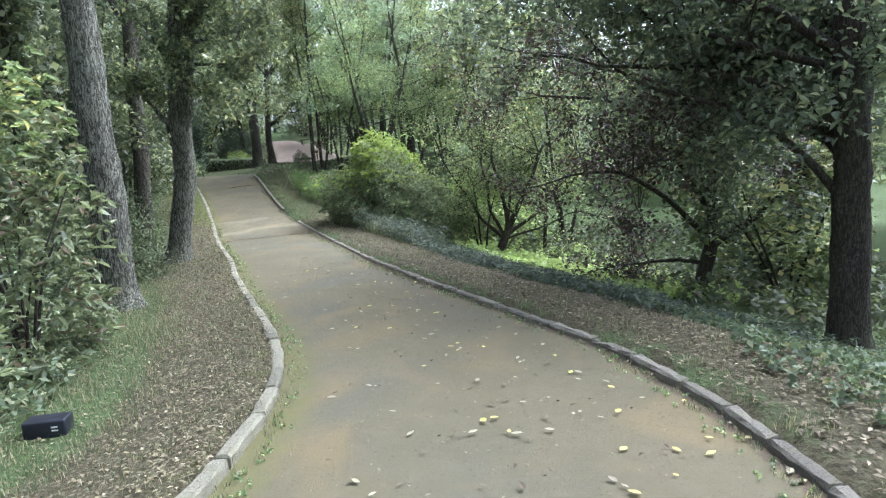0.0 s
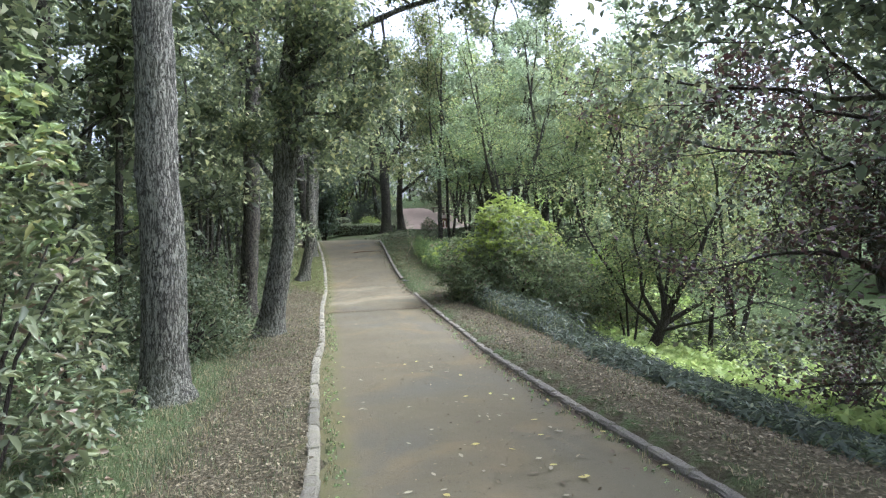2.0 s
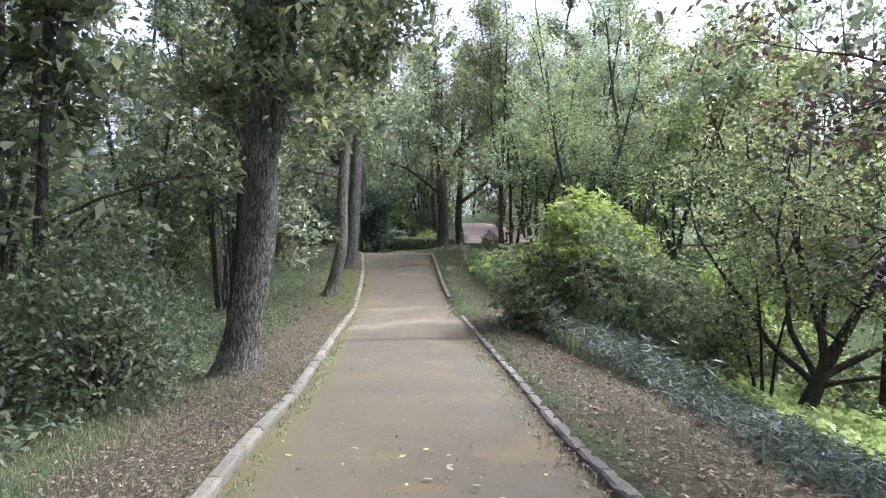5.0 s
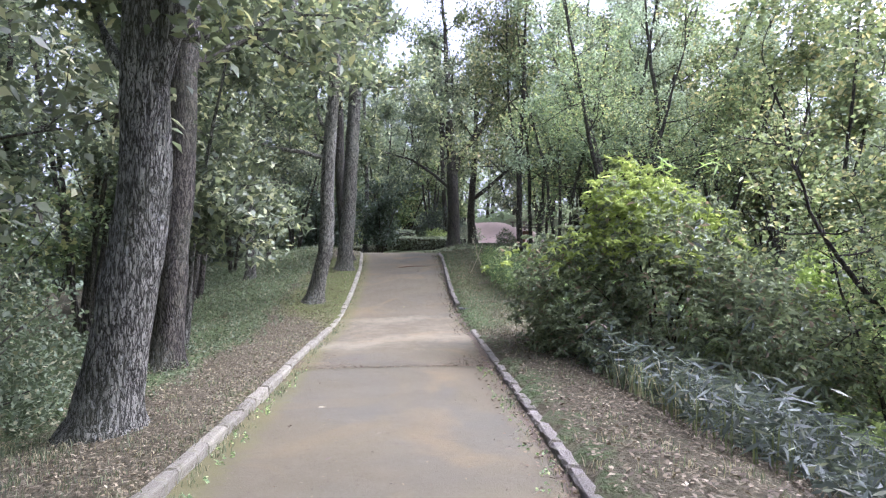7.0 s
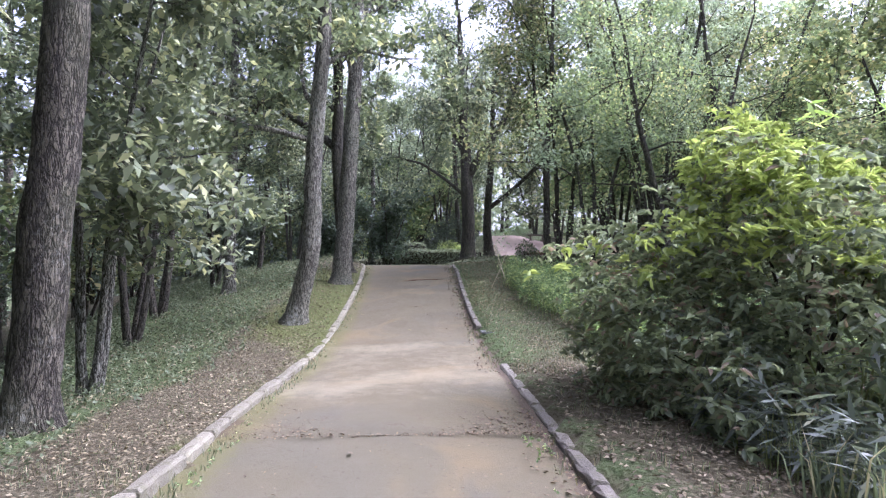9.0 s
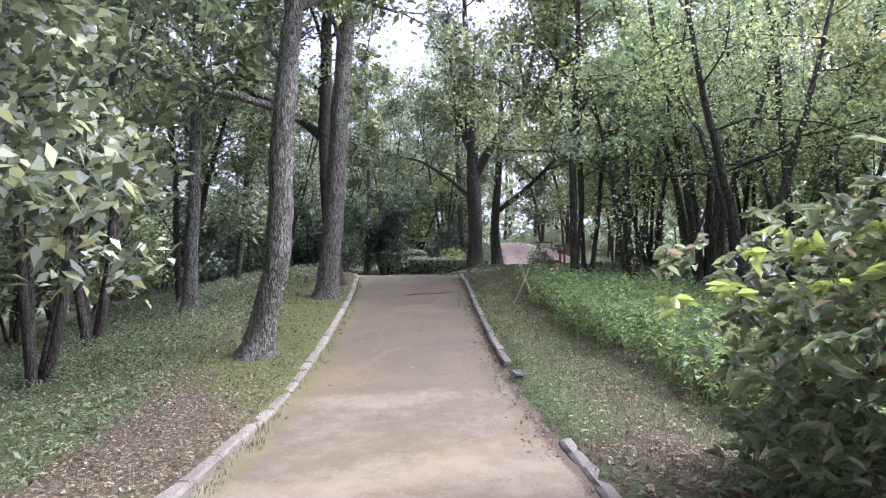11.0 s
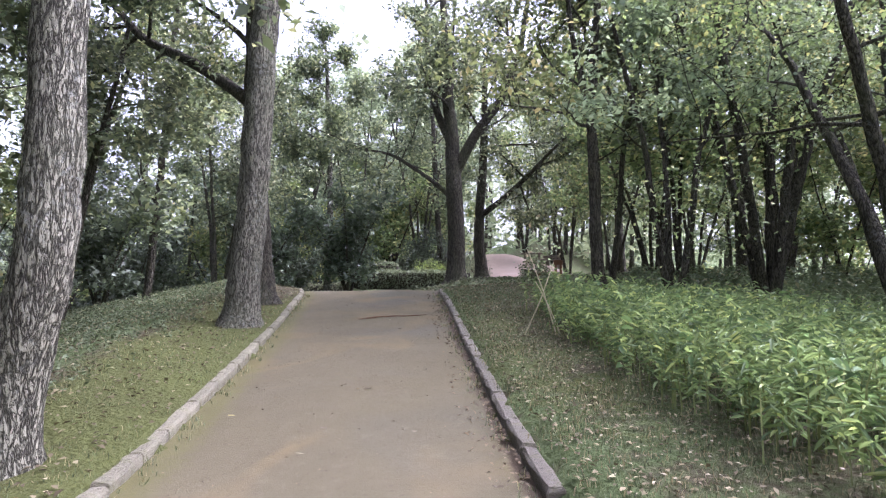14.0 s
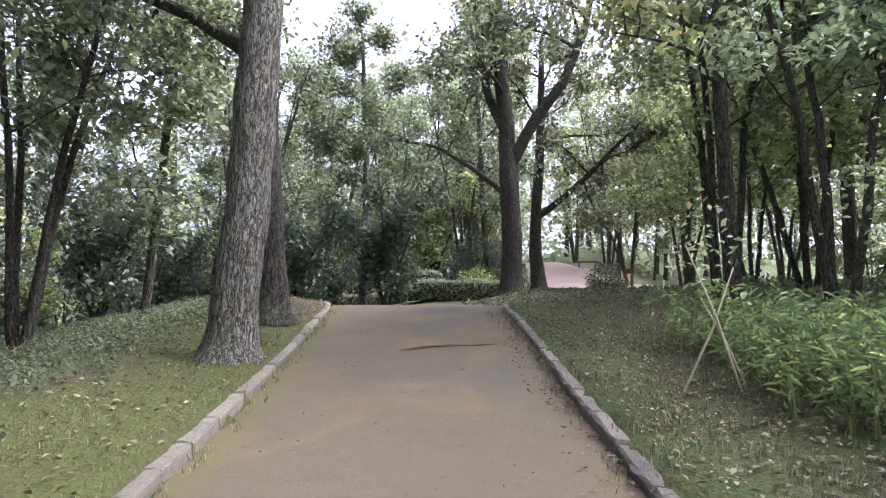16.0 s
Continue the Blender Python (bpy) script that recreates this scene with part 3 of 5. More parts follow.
def straight(h, r, lean=(0, 0), top=0.5, bend=0.0):
    return [(lean[0] * u + bend * math.sin(u * 3.1), lean[1] * u, h * u, r * (1 - (1 - top) * u)) for u in (0, 0.08, 0.2, 0.4, 0.6, 0.8, 1.0)]


# trees of the avenue, on the uphill walker's left side
make_tree("oak_tree", -4.65, 8.22, [straight(10.5, 0.25, (-0.15, 0.1), 0.55)], BARK_OAK, LEAF_OAK, "tall straight oak with thick grey fissured bark beside the path", 11, 4.2, 11, 2.6, 11000, 0.12)
make_tree("oak_tree", -5.6, 12.22, [[(0, 0, 0, 0.235), (0.08, 0, 0.5, 0.22), (0.24, 0, 1.3, 0.2), (0.34, 0, 2.1, 0.19), (0.32, 0, 2.9, 0.17), (0.36, 0, 3.8, 0.14), (0.5, 0, 5.5, 0.12), (0.6, 0, 9.0, 0.08)]], BARK_OAK, LEAF_OAK,
          "crooked oak with grey bark and leafy side shoots", 12, 2.5, 13, 2.0, 22000, 0.115, (5, 45), 0.3, extra=[[(0.45, 0, 4.6, 0.08), (1.4, 0.1, 5.3, 0.065), (2.6, 0.3, 5.8, 0.045), (3.8, 0.4, 6.0, 0.03)], [(0.33, 0, 2.5, 0.1), (0.52, 0, 2.9, 0.09), (0.6, 0.05, 3.6, 0.08), (0.75, 0.1, 4.6, 0.06)]])
make_tree("dark_tree", -7.5, 14.7, [straight(11, 0.2, (0.25, 0.1), 0.6)], BARK_DARK, LEAF_WOOD, "tall dark-barked tree behind the leaning oak", 13, 3.6, 10, 2.6, 12000, 0.13)
make_tree("pale_oak_tree", -8.62, 19.85, [[(0, 0, 0, 0.185), (0.1, 0, 0.45, 0.165), (0.27, 0, 1.1, 0.155), (0.32, 0, 1.9, 0.15), (0.28, 0, 2.4, 0.145), (0.33, 0, 3.3, 0.135), (0.42, 0, 5.0, 0.12), (0.5, 0.1, 8.5, 0.07)]], BARK_PALE, LEAF_OAK,
          "leaning oak with pale lichen-flecked bark by the kerb", 14, 3.0, 10, 2.5, 12000, 0.14, (0, 45), 0.35)
make_tree("pale_oak_tree", -10.38, 24.25, [straight(11, 0.225, (0.25, 0.1), 0.55, 0.12)], BARK_PALE, LEAF_OAK, "stout straight oak with pale fissured bark near the crest", 15, 4.4, 11, 2.8, 16000, 0.13)
make_tree("forked_oak_tree", -11.35, 26.1, [[(0, 0, 0, 0.22), (-0.1, 0, 0.9, 0.19), (-0.25, 0, 2.4, 0.18), (-0.4, 0, 3.9, 0.17), (-0.45, 0, 6.0, 0.14), (-0.5, 0, 10.0, 0.08)]], BARK_DARK, LEAF_OAK,
          "forked oak close behind the stout one", 16, 4.2, 10, 2.8, 14000, 0.13, extra=[[(-0.36, 0, 3.6, 0.12), (-1.0, 0, 4.1, 0.11), (-1.7, -0.1, 4.55, 0.1), (-2.8, -0.2, 5.1, 0.08), (-3.6, -0.3, 6.0, 0.06)]])
make_tree("slender_tree", -12.75, 23.0, [straight(9, 0.14, (0.1, 0), 0.5)], BARK_OAK, LEAF_WOOD, "slender grey tree standing in the woodland grass", 17, 3.5, 9, 2.0, 7000, 0.14)
make_tree("slender_tree", -16.0, 36.2, [straight(9, 0.13, (-0.2, 0), 0.5, 0.1)], BARK_OAK, LEAF_WOOD, "slender tree beside the clipped hedges", 18, 3.0, 10, 2.3, 12000, 0.14)
# trees behind the crest
make_tree("spreading_tree", -10.73, 35.0, [[(0, 0, 0, 0.31), (0, 0, 1.2, 0.27), (-0.05, 0, 3.2, 0.25), (-0.1, 0, 4.6, 0.22), (-0.3, 0, 6.2, 0.18), (-0.5, 0, 10.5, 0.09)]], BARK_DARK, LEAF_WOOD,
          "big spreading tree with dark forked limbs behind the crest", 19, 5.0, 9, 3.2, 10000, 0.17, sub=6,
          extra=[[(0, 0, 3.6, 0.17), (0.6, 0, 4.7, 0.15), (1.4, 0.1, 5.7, 0.13), (2.0, 0.2, 7.2, 0.1), (2.3, 0.2, 9.0, 0.07)], [(-0.05, 0, 4.2, 0.14), (-0.7, 0, 5.6, 0.12), (-1.0, 0, 7.6, 0.09)], [(0, 0, 2.6, 0.08), (-0.9, 0, 3.4, 0.07), (-2.2, 0, 4.3, 0.05), (-3.4, 0, 4.6, 0.03)]])
make_tree("spreading_tree", -10.72, 38.0, [[(0, 0, 0, 0.25), (-0.12, 0, 1.4, 0.2), (-0.05, 0, 2.6, 0.17), (0.1, 0, 4.4, 0.15), (0.2, 0, 8.0, 0.08)]], BARK_DARK, LEAF_WOOD,
          "crooked dark tree with a long low limb", 20, 4.6, 8, 2.8, 8000, 0.17, extra=[[(-0.05, 0, 2.4, 0.12), (0.7, 0, 2.9, 0.1), (1.5, 0.1, 3.6, 0.09), (2.2, 0.1, 4.3, 0.06)]])
make_tree("thin_dark_tree", -5.88, 27.6, [[(0, 0, 0, 0.1), (-0.03, 0, 1.5, 0.09), (-0.05, 0, 3.2, 0.08), (0.1, 0, 5.0, 0.06), (0.15, 0, 8.5, 0.035)]], BARK_DARK, LEAF_MAPLE,
          "thin straight dark-barked tree above the weeds", 21, 2.9, 11, 3.3, 14000, 0.12, (-5, 35), spread_sigma=0.28, extra=[[(-0.05, 0, 3.1, 0.06), (-0.25, 0, 3.9, 0.05), (-0.4, 0, 5.0, 0.045), (-0.5, 0, 7.5, 0.03)]])


def vase(n, h, r, out, rng):
    """Several stems that rise from one foot and lean apart."""
    stems = []
    for k in range(n):
        a = 2 * np.pi * k / n + rng.uniform(-0.4, 0.4)
        o = out * rng.uniform(0.6, 1.2)
        stems.append([(0.06 * np.cos(a), 0.06 * np.sin(a), 0, r), (0.14 * np.cos(a), 0.14 * np.sin(a), 0.3, r * 0.85), (o * 0.3 * np.cos(a), o * 0.3 * np.sin(a), h * 0.35, r * 0.7), (o * 0.7 * np.cos(a), o * 0.7 * np.sin(a), h * 0.7, r * 0.5), (o * np.cos(a), o * np.sin(a), h * rng.uniform(0.85, 1.1), r * 0.25)])
    return stems


make_tree("many_stemmed_tree", -3.1, 29.3, vase(6, 8.5, 0.105, 2.4, np.random.default_rng(5)), BARK_DARK, LEAF_HAZED, "many-stemmed dark tree rising from the weed bed", 22, 3.4, 4, 1.7, 12000, 0.095, sub=4, sides=10)
make_tree("many_stemmed_tree", -1.3, 28.6, vase(3, 8.0, 0.11, 2.6, np.random.default_rng(6)), BARK_DARK, LEAF_HAZED, "dark tree with leaning stems at the edge of the slope", 23, 3.4, 5, 1.8, 10000, 0.095, sub=4, sides=10)
make_tree("many_stemmed_tree", -4.7, 28.2, vase(3, 7.0, 0.07, 1.4, np.random.default_rng(7)), BARK_DARK, LEAF_HAZED, "slim many-stemmed tree on the terrace edge", 24, 2.4, 5, 1.7, 7000, 0.14, sub=4, sides=9)
make_tree("many_stemmed_tree", -5.9, 29.8, vase(3, 7.5, 0.075, 1.0, np.random.default_rng(8)), BARK_DARK, LEAF_WOOD, "slim dark tree beside the terrace", 25, 2.6, 5, 1.7, 7000, 0.14, sub=4, sides=9)
make_tree("layered_maple", -2.55, 24.5, vase(3, 5.2, 0.1, 2.0, np.random.default_rng(31)), BARK_DARK, LEAF_MAPLE, "leaning dark maple with low layered branches over the weeds", 38, 2.4, 6, 3.2, 16000, 0.07, (-12, 25), 0.15, sub=6, spread_sigma=0.26, sides=10, aspect=0.65)
# the slope on the walker's right
make_tree("maple_tree", 1.36, 16.1, [[(0, 0, 0, 0.135), (0.08, 0, 0.3, 0.12), (0.2, 0, 0.6, 0.115), (0.3, 0, 0.85, 0.1)]], BARK_MAPLE, LEAF_MAPLE, "vase-shaped maple with twisting bare lower branches on the slope", 31, 5.0, 0, 1.7, 7000, 0.07, (-5, 35), 0.1, sub=6, twigs=5, sides=12, aspect=0.75, extra=[
    [(0.2, 0, 0.62, 0.05), (-0.1, 0, 0.95, 0.045), (-0.45, 0.1, 1.2, 0.04), (-0.55, 0.1, 1.6, 0.035), (-0.95, 0.2, 2.1, 0.03), (-1.3, 0.2, 2.7, 0.02)],
    [(0.22, 0, 0.7, 0.05), (0.0, -0.1, 1.15, 0.045), (-0.25, -0.2, 1.5, 0.04), (-0.15, -0.2, 2.0, 0.03), (-0.4, -0.3, 2.6, 0.025), (-0.3, -0.4, 3.3, 0.018)],
    [(0.28, 0, 0.8, 0.07), (0.35, 0, 1.2, 0.06), (0.2, 0.1, 1.7, 0.055), (0.15, 0.1, 2.2, 0.045), (-0.1, 0.1, 2.8, 0.035), (0.1, 0.2, 3.6, 0.02)],
    [(0.3, 0, 0.8, 0.075), (0.5, 0, 1.2, 0.065), (0.75, 0, 1.8, 0.06), (1.0, -0.1, 2.2, 0.045), (1.2, -0.1, 2.9, 0.035), (1.6, -0.1, 3.6, 0.02)],
    [(0.26, 0, 0.72, 0.055), (0.75, 0.1, 1.05, 0.05), (1.2, 0.1, 1.25, 0.04), (1.5, 0.2, 1.7, 0.035), (2.1, 0.2, 2.3, 0.02)],
    [(0.2, 0, 0.6, 0.04), (0.6, -0.3, 0.8, 0.03), (1.2, -0.6, 0.95, 0.025), (1.8, -0.8, 1.3, 0.015)],
    [(0.3, 0, 0.82, 0.05), (0.4, 0.5, 1.4, 0.045), (0.6, 1.0, 2.2, 0.035), (0.7, 1.5, 3.0, 0.02)]])
make_tree("maple_tree", 1.0, 16.9, vase(3, 2.6, 0.035, 0.9, np.random.default_rng(9)), BARK_MAPLE, LEAF_MAPLE, "small thin-stemmed maple beside the larger one", 37, 1.2, 4, 0.9, 4000, 0.075, (-5, 35), 0.1, sides=8, aspect=0.75)
make_tree("maple_tree", 3.9, 19.5, vase(3, 4.8, 0.08, 2.4, np.random.default_rng(10)), BARK_MAPLE, LEAF_MAPLE, "leaning maple lower down the slope", 32, 2.0, 5, 1.7, 9000, 0.09, (-5, 30), 0.15, sides=9, aspect=0.75)
make_tree("maple_tree", 2.94, 17.9, [straight(4.4, 0.06, (0.2, 0), 0.5)], BARK_MAPLE, LEAF_MAPLE, "young maple on the slope", 33, 1.9, 9, 1.5, 6000, 0.09, (-5, 30), 0.15, sides=9, aspect=0.75)
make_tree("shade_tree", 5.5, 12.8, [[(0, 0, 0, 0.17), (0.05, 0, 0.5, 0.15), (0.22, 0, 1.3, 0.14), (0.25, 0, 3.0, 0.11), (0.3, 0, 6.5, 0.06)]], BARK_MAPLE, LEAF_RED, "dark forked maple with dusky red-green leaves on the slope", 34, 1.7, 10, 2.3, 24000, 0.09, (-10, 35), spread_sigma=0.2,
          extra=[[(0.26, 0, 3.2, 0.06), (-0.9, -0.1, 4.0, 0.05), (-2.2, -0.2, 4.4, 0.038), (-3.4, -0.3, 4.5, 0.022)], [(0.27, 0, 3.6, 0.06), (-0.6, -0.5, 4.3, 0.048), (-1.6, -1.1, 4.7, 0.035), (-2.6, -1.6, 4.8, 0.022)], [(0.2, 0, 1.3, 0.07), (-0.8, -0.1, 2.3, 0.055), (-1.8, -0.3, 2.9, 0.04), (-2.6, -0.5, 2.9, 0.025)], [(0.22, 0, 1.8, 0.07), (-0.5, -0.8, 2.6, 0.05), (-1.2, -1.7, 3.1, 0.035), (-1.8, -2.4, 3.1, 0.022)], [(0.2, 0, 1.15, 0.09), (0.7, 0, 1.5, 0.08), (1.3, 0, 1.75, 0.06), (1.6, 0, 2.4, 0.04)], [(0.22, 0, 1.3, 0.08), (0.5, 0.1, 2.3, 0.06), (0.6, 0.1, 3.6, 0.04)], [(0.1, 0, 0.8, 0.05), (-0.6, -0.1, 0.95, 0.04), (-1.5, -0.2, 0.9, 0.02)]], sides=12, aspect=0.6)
make_tree("cherry_tree", 5.15, 7.5, [[(0, 0, 0, 0.26), (-0.02, 0, 0.8, 0.22), (-0.1, 0, 2.6, 0.2), (-0.15, 0, 4.2, 0.17), (0.2, 0, 7.0, 0.1)]], BARK_MAPLE, LEAF_PURPLE, "big dark cherry overhanging the bank with dusky foliage", 35, 3.4, 9, 3.0, 34000, 0.11, (0, 35), 0.25, sub=8, twigs=5,
          extra=[[(-0.08, 0, 2.0, 0.06), (-0.6, 0.1, 2.7, 0.05), (-1.3, 0.4, 3.3, 0.04), (-2.3, 0.9, 3.7, 0.025)], [(-0.1, 0, 3.0, 0.08), (-0.8, 0.5, 3.6, 0.065), (-1.7, 1.3, 4.0, 0.045), (-2.6, 2.2, 4.2, 0.03)], [(0, 0, 2.8, 0.08), (-0.3, 1.2, 3.3, 0.06), (-0.9, 2.6, 3.6, 0.045), (-1.3, 3.8, 3.7, 0.03)],
                 [(0, 0, 2.4, 0.07), (0.3, 1.1, 2.9, 0.06), (0.2, 2.4, 3.2, 0.045), (-0.1, 3.6, 3.3, 0.03)], [(-0.12, 0, 3.8, 0.08), (-1.0, 0.2, 4.5, 0.06), (-2.0, 0.6, 4.9, 0.04), (-3.0, 0.9, 5.1, 0.025)], [(0, 0, 2.8, 0.08), (0.5, 0.5, 3.6, 0.06), (0.8, 1.6, 4.4, 0.04)]], aspect=0.55, spread_sigma=0.22, fine=True)
make_tree("young_oak", -8.75, 16.2, vase(4, 5.0, 0.055, 0.9, np.random.default_rng(12)), BARK_OAK, LEAF_WOOD, "young oak with several thin stems and large leaves", 36, 2.0, 4, 1.5, 9000, 0.14, (-10, 40), 0.35, sides=9, aspect=0.5)

# woodland on all sides
TALL = make_tree("woodland_tree", -19, 10, [straight(12, 0.16, (0.3, 0.2), 0.5, 0.15)], BARK_DARK, LEAF_WOOD, "tall woodland tree with dark trunk and dense leaves", 41, 2.2, 11, 3.0, 6400, 0.225, group="woodland trees", sides=9, spread_sigma=0.3, sub=4, twigs=2)
LIGHT = make_tree("woodland_tree", 12, 30, vase(4, 9.5, 0.1, 2.2, np.random.default_rng(21)), BARK_DARK, LEAF_HAZED, "many-stemmed woodland tree, haze painted into its pale green leaves", 42, 1.6, 4, 2.4, 6600, 0.235, group="woodland trees", sides=8, spread_sigma=0.28, sub=4, twigs=2)
THIN = make_tree("woodland_tree", -17, 16, [straight(9, 0.085, (0.4, -0.2), 0.5, 0.1)], BARK_DARK, LEAF_WOOD, "thin young woodland tree", 43, 1.2, 10, 1.9, 4200, 0.19, group="woodland trees", sides=8, spread_sigma=0.26, sub=4, twigs=2)
LOW = make_tree("understorey_tree", -15, 36, vase(5, 3.2, 0.05, 1.5, np.random.default_rng(22)), BARK_DARK, LEAF_EVER, "dense dark evergreen understorey tree", 44, 0.3, 4, 1.1, 3600, 0.22, group="woodland understorey", sides=7, spread_sigma=0.24, sub=4, twigs=2)
WOOD_RNG = random.Random(7)
placed = [(-19, 10), (12, 30), (-17, 16), (-15, 36)]


def clear_of_path(x, y, left, right):
    """True where a tree may stand: off the path, its verges and the terrace."""
    if -4 < y < 31:
        return x < float(left_x(y)) - left or x > float(right_x(y)) + right
    if 31 <= y < 60:
        return not (-13.5 - max(0, y - 46) * 0.4 < x < -3.5)
    return True


# the open glade on the slope and the ground round the clipped hedges stay free of trees
GLADES = [(3.2, 20.5, 4.2), (6.5, 22.5, 3.5), (-14.6, 38.8, 4.6), (-13.5, 33.0, 2.5)]


def plant(kind, count, area, gap, left, right, size):
    done, tries = 0, 0
    while done < count and tries < 4000:
        tries += 1
        x, y = WOOD_RNG.uniform(area[0], area[1]), WOOD_RNG.uniform(area[2], area[3])
        if not clear_of_path(x, y, left, right) or any((x - a) ** 2 + (y - b) ** 2 < gap * gap for a, b in placed) or any((x - a) ** 2 + (y - b) ** 2 < c * c for a, b, c in GLADES):
            continue
        placed.append((x, y))
        s = WOOD_RNG.uniform(*size)
        m = pose(x, y, float(land(x, y)) - 0.1, WOOD_RNG.uniform(-3, 3), WOOD_RNG.uniform(-3, 3), WOOD_RNG.uniform(0, 360)) @ Matrix.Diagonal((s, s, s * WOOD_RNG.uniform(0.9, 1.15), 1))
        copy_thing(kind, m)
        done += 1


UNDER = make_tree("understorey_maple", 9.5, 17.5, vase(4, 3.4, 0.04, 1.6, np.random.default_rng(23)), BARK_MAPLE, LEAF_MAPLE, "layered green maple in the understorey", 45, 0.7, 4, 1.3, 3100, 0.17, (-10, 30), 0.15, category="tree", group="understorey maples", sides=7, spread_sigma=0.2, sub=3, twigs=2, aspect=0.7)
placed.append((9.5, 17.5))
plant(UNDER, 9, (2.5, 17, 9, 32), 1.9, 9, 7.5, (0.7, 1.2))
plant(UNDER, 8, (-22, -8.5, 12, 40), 2.0, 4.0, 30, (0.7, 1.2))
NEAR = make_tree("woodland_maple", -13.6, 18.4, vase(4, 7.5, 0.075, 1.9, np.random.default_rng(24)), BARK_DARK, LEAF_WOOD, "many-stemmed dark woodland tree with fine leaves", 46, 2.3, 4, 1.8, 8200, 0.145, (0, 45), 0.2, group="many-stemmed woodland trees", sides=8, spread_sigma=0.2, sub=4, twigs=3)
placed.append((-13.6, 18.4))
BRIGHT = make_tree("terrace_maple", -4.4, 32.2, vase(4, 6.5, 0.07, 2.0, np.random.default_rng(25)), BARK_DARK, LEAF_MAPLE, "many-stemmed maple with layered light green leaves", 47, 1.9, 4, 2.1, 7600, 0.16, (-10, 35), 0.15, group="maples round the terrace", sides=8, spread_sigma=0.24, sub=4, twigs=3, aspect=0.65)
placed.append((-4.4, 32.2))
for bx1, by1, bs, br in ((-2.0, 33.8, 1.1, 40), (0.2, 31.0, 1.15, 110), (-1.2, 37.2, 1.2, 200), (-5.0, 36.2, 0.95, 290), (2.6, 27.4, 1.1, 20), (-6.6, 46.0, 1.2, 75), (-3.2, 44.6, 1.2, 160), (2.6, 34.5, 1.25, 250), (-9.0, 48.5, 1.1, 330)):
    placed.append((bx1, by1))
    copy_thing(BRIGHT, pose(bx1, by1, float(land(bx1, by1)) - 0.08, 0, 0, br) @ Matrix.Diagonal((bs, bs, bs, 1)))
for bx1, by1, bs, br in ((-18.8, 43.8, 1.15, 30), (-16.8, 47.5, 1.25, 140), (-20.5, 37.5, 1.1, 220), (-21.5, 42.0, 1.2, 300), (-18.2, 33.2, 1.0, 80), (-11.0, 57.0, 1.4, 10), (-17.5, 53.0, 1.4, 190)):
    placed.append((bx1, by1))
    copy_thing(NEAR, pose(bx1, by1, float(land(bx1, by1)) - 0.08, 0, 0, br) @ Matrix.Diagonal((bs, bs, bs, 1)))
plant(NEAR, 8, (-17, -8, 7, 31), 2.1, 3.6, 30, (0.8, 1.15))
for bx1, by1, bs, br in ((-2.0, 40.5, 1.25, 40), (-6.5, 53.0, 1.45, 100), (-4.6, 47.8, 1.3, 310), (-8.9, 9.2, 1.0, 20), (-10.6, 12.6, 1.1, 120), (-8.6, 6.3, 0.95, 210), (-11.4, 8.0, 1.15, 290)):
    placed.append((bx1, by1))
    copy_thing(TALL, pose(bx1, by1, float(land(bx1, by1)) - 0.08, 0, 0, br) @ Matrix.Diagonal((bs, bs, bs, 1)))
plant(TALL, 18, (-32, -7, 0, 46), 2.3, 3.6, 30, (0.8, 1.2))
plant(THIN, 18, (-24, -7, 2, 40), 1.8, 3.2, 30, (0.8, 1.2))
plant(LIGHT, 12, (0, 22, 24, 52), 2.8, 9, 8.0, (0.85, 1.3))
plant(LIGHT, 8, (-26, -12, 34, 62), 3.0, 4, 9, (0.9, 1.3))
plant(THIN, 7, (-12, 12, 44, 66), 2.0, 4, 9, (0.8, 1.2))
plant(LIGHT, 8, (9, 26, 4, 24), 3.2, 9, 10, (0.8, 1.1))
plant(TALL, 6, (-20, 20, -22, -5), 3.5, 4, 6, (0.9, 1.2))
plant(LOW, 9, (-26, -9, 4, 44), 2.4, 5.5, 30, (0.7, 1.1))
plant(LOW, 8, (-30, -16, 22, 46), 2.4, 5.5, 30, (0.7, 1.1))
plant(UNDER, 4, (-24, -17.5, 37, 50), 1.8, 3, 30, (0.9, 1.4))
plant(UNDER, 4, (-20, -13.2, 46, 54), 1.6, 3, 30, (1.0, 1.5))
plant(UNDER, 11, (-3.4, 15, 34, 54), 1.8, 3, 3, (0.9, 1.5))
plant(LOW, 3, (6, 22, 14, 50), 2.6, 9, 11, (0.6, 0.9))


# ---- far woods, all round ----
FR = np.random.default_rng(99)
fa = FR.uniform(0, 2 * np.pi, 420)
fd = FR.uniform(40, 85, 420)
fc = np.stack([-4 + fd * np.cos(fa), 18 + fd * np.sin(fa)], 1)
keep = ~((fc[:, 1] > 30) & (abs(fc[:, 0] + 13) < 5) & (fc[:, 1] < 62))
fc = fc[keep]
fz = land(fc[:, 0], fc[:, 1])
fb = Builder()
fk = FR.integers(0, len(fc), 76000)
fh = FR.random(76000) ** 0.9 * FR.uniform(9, 20, len(fc))[fk]
fp = np.stack([fc[fk, 0] + FR.standard_normal(76000) * 2.0, fc[fk, 1] + FR.standard_normal(76000) * 2.0, fz[fk] + fh + 0.2], 1)
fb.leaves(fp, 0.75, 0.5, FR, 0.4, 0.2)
uk = FR.integers(0, len(fc), 26000)
up = np.stack([fc[uk, 0] + FR.standard_normal(26000) * 2.6, fc[uk, 1] + FR.standard_normal(26000) * 2.6, fz[uk] + 4.0 * FR.random(26000) ** 1.3], 1)
fu = Builder()
fu.leaves(up, 0.5, 0.3, FR, 0.4, 0.2)
ft = Builder()
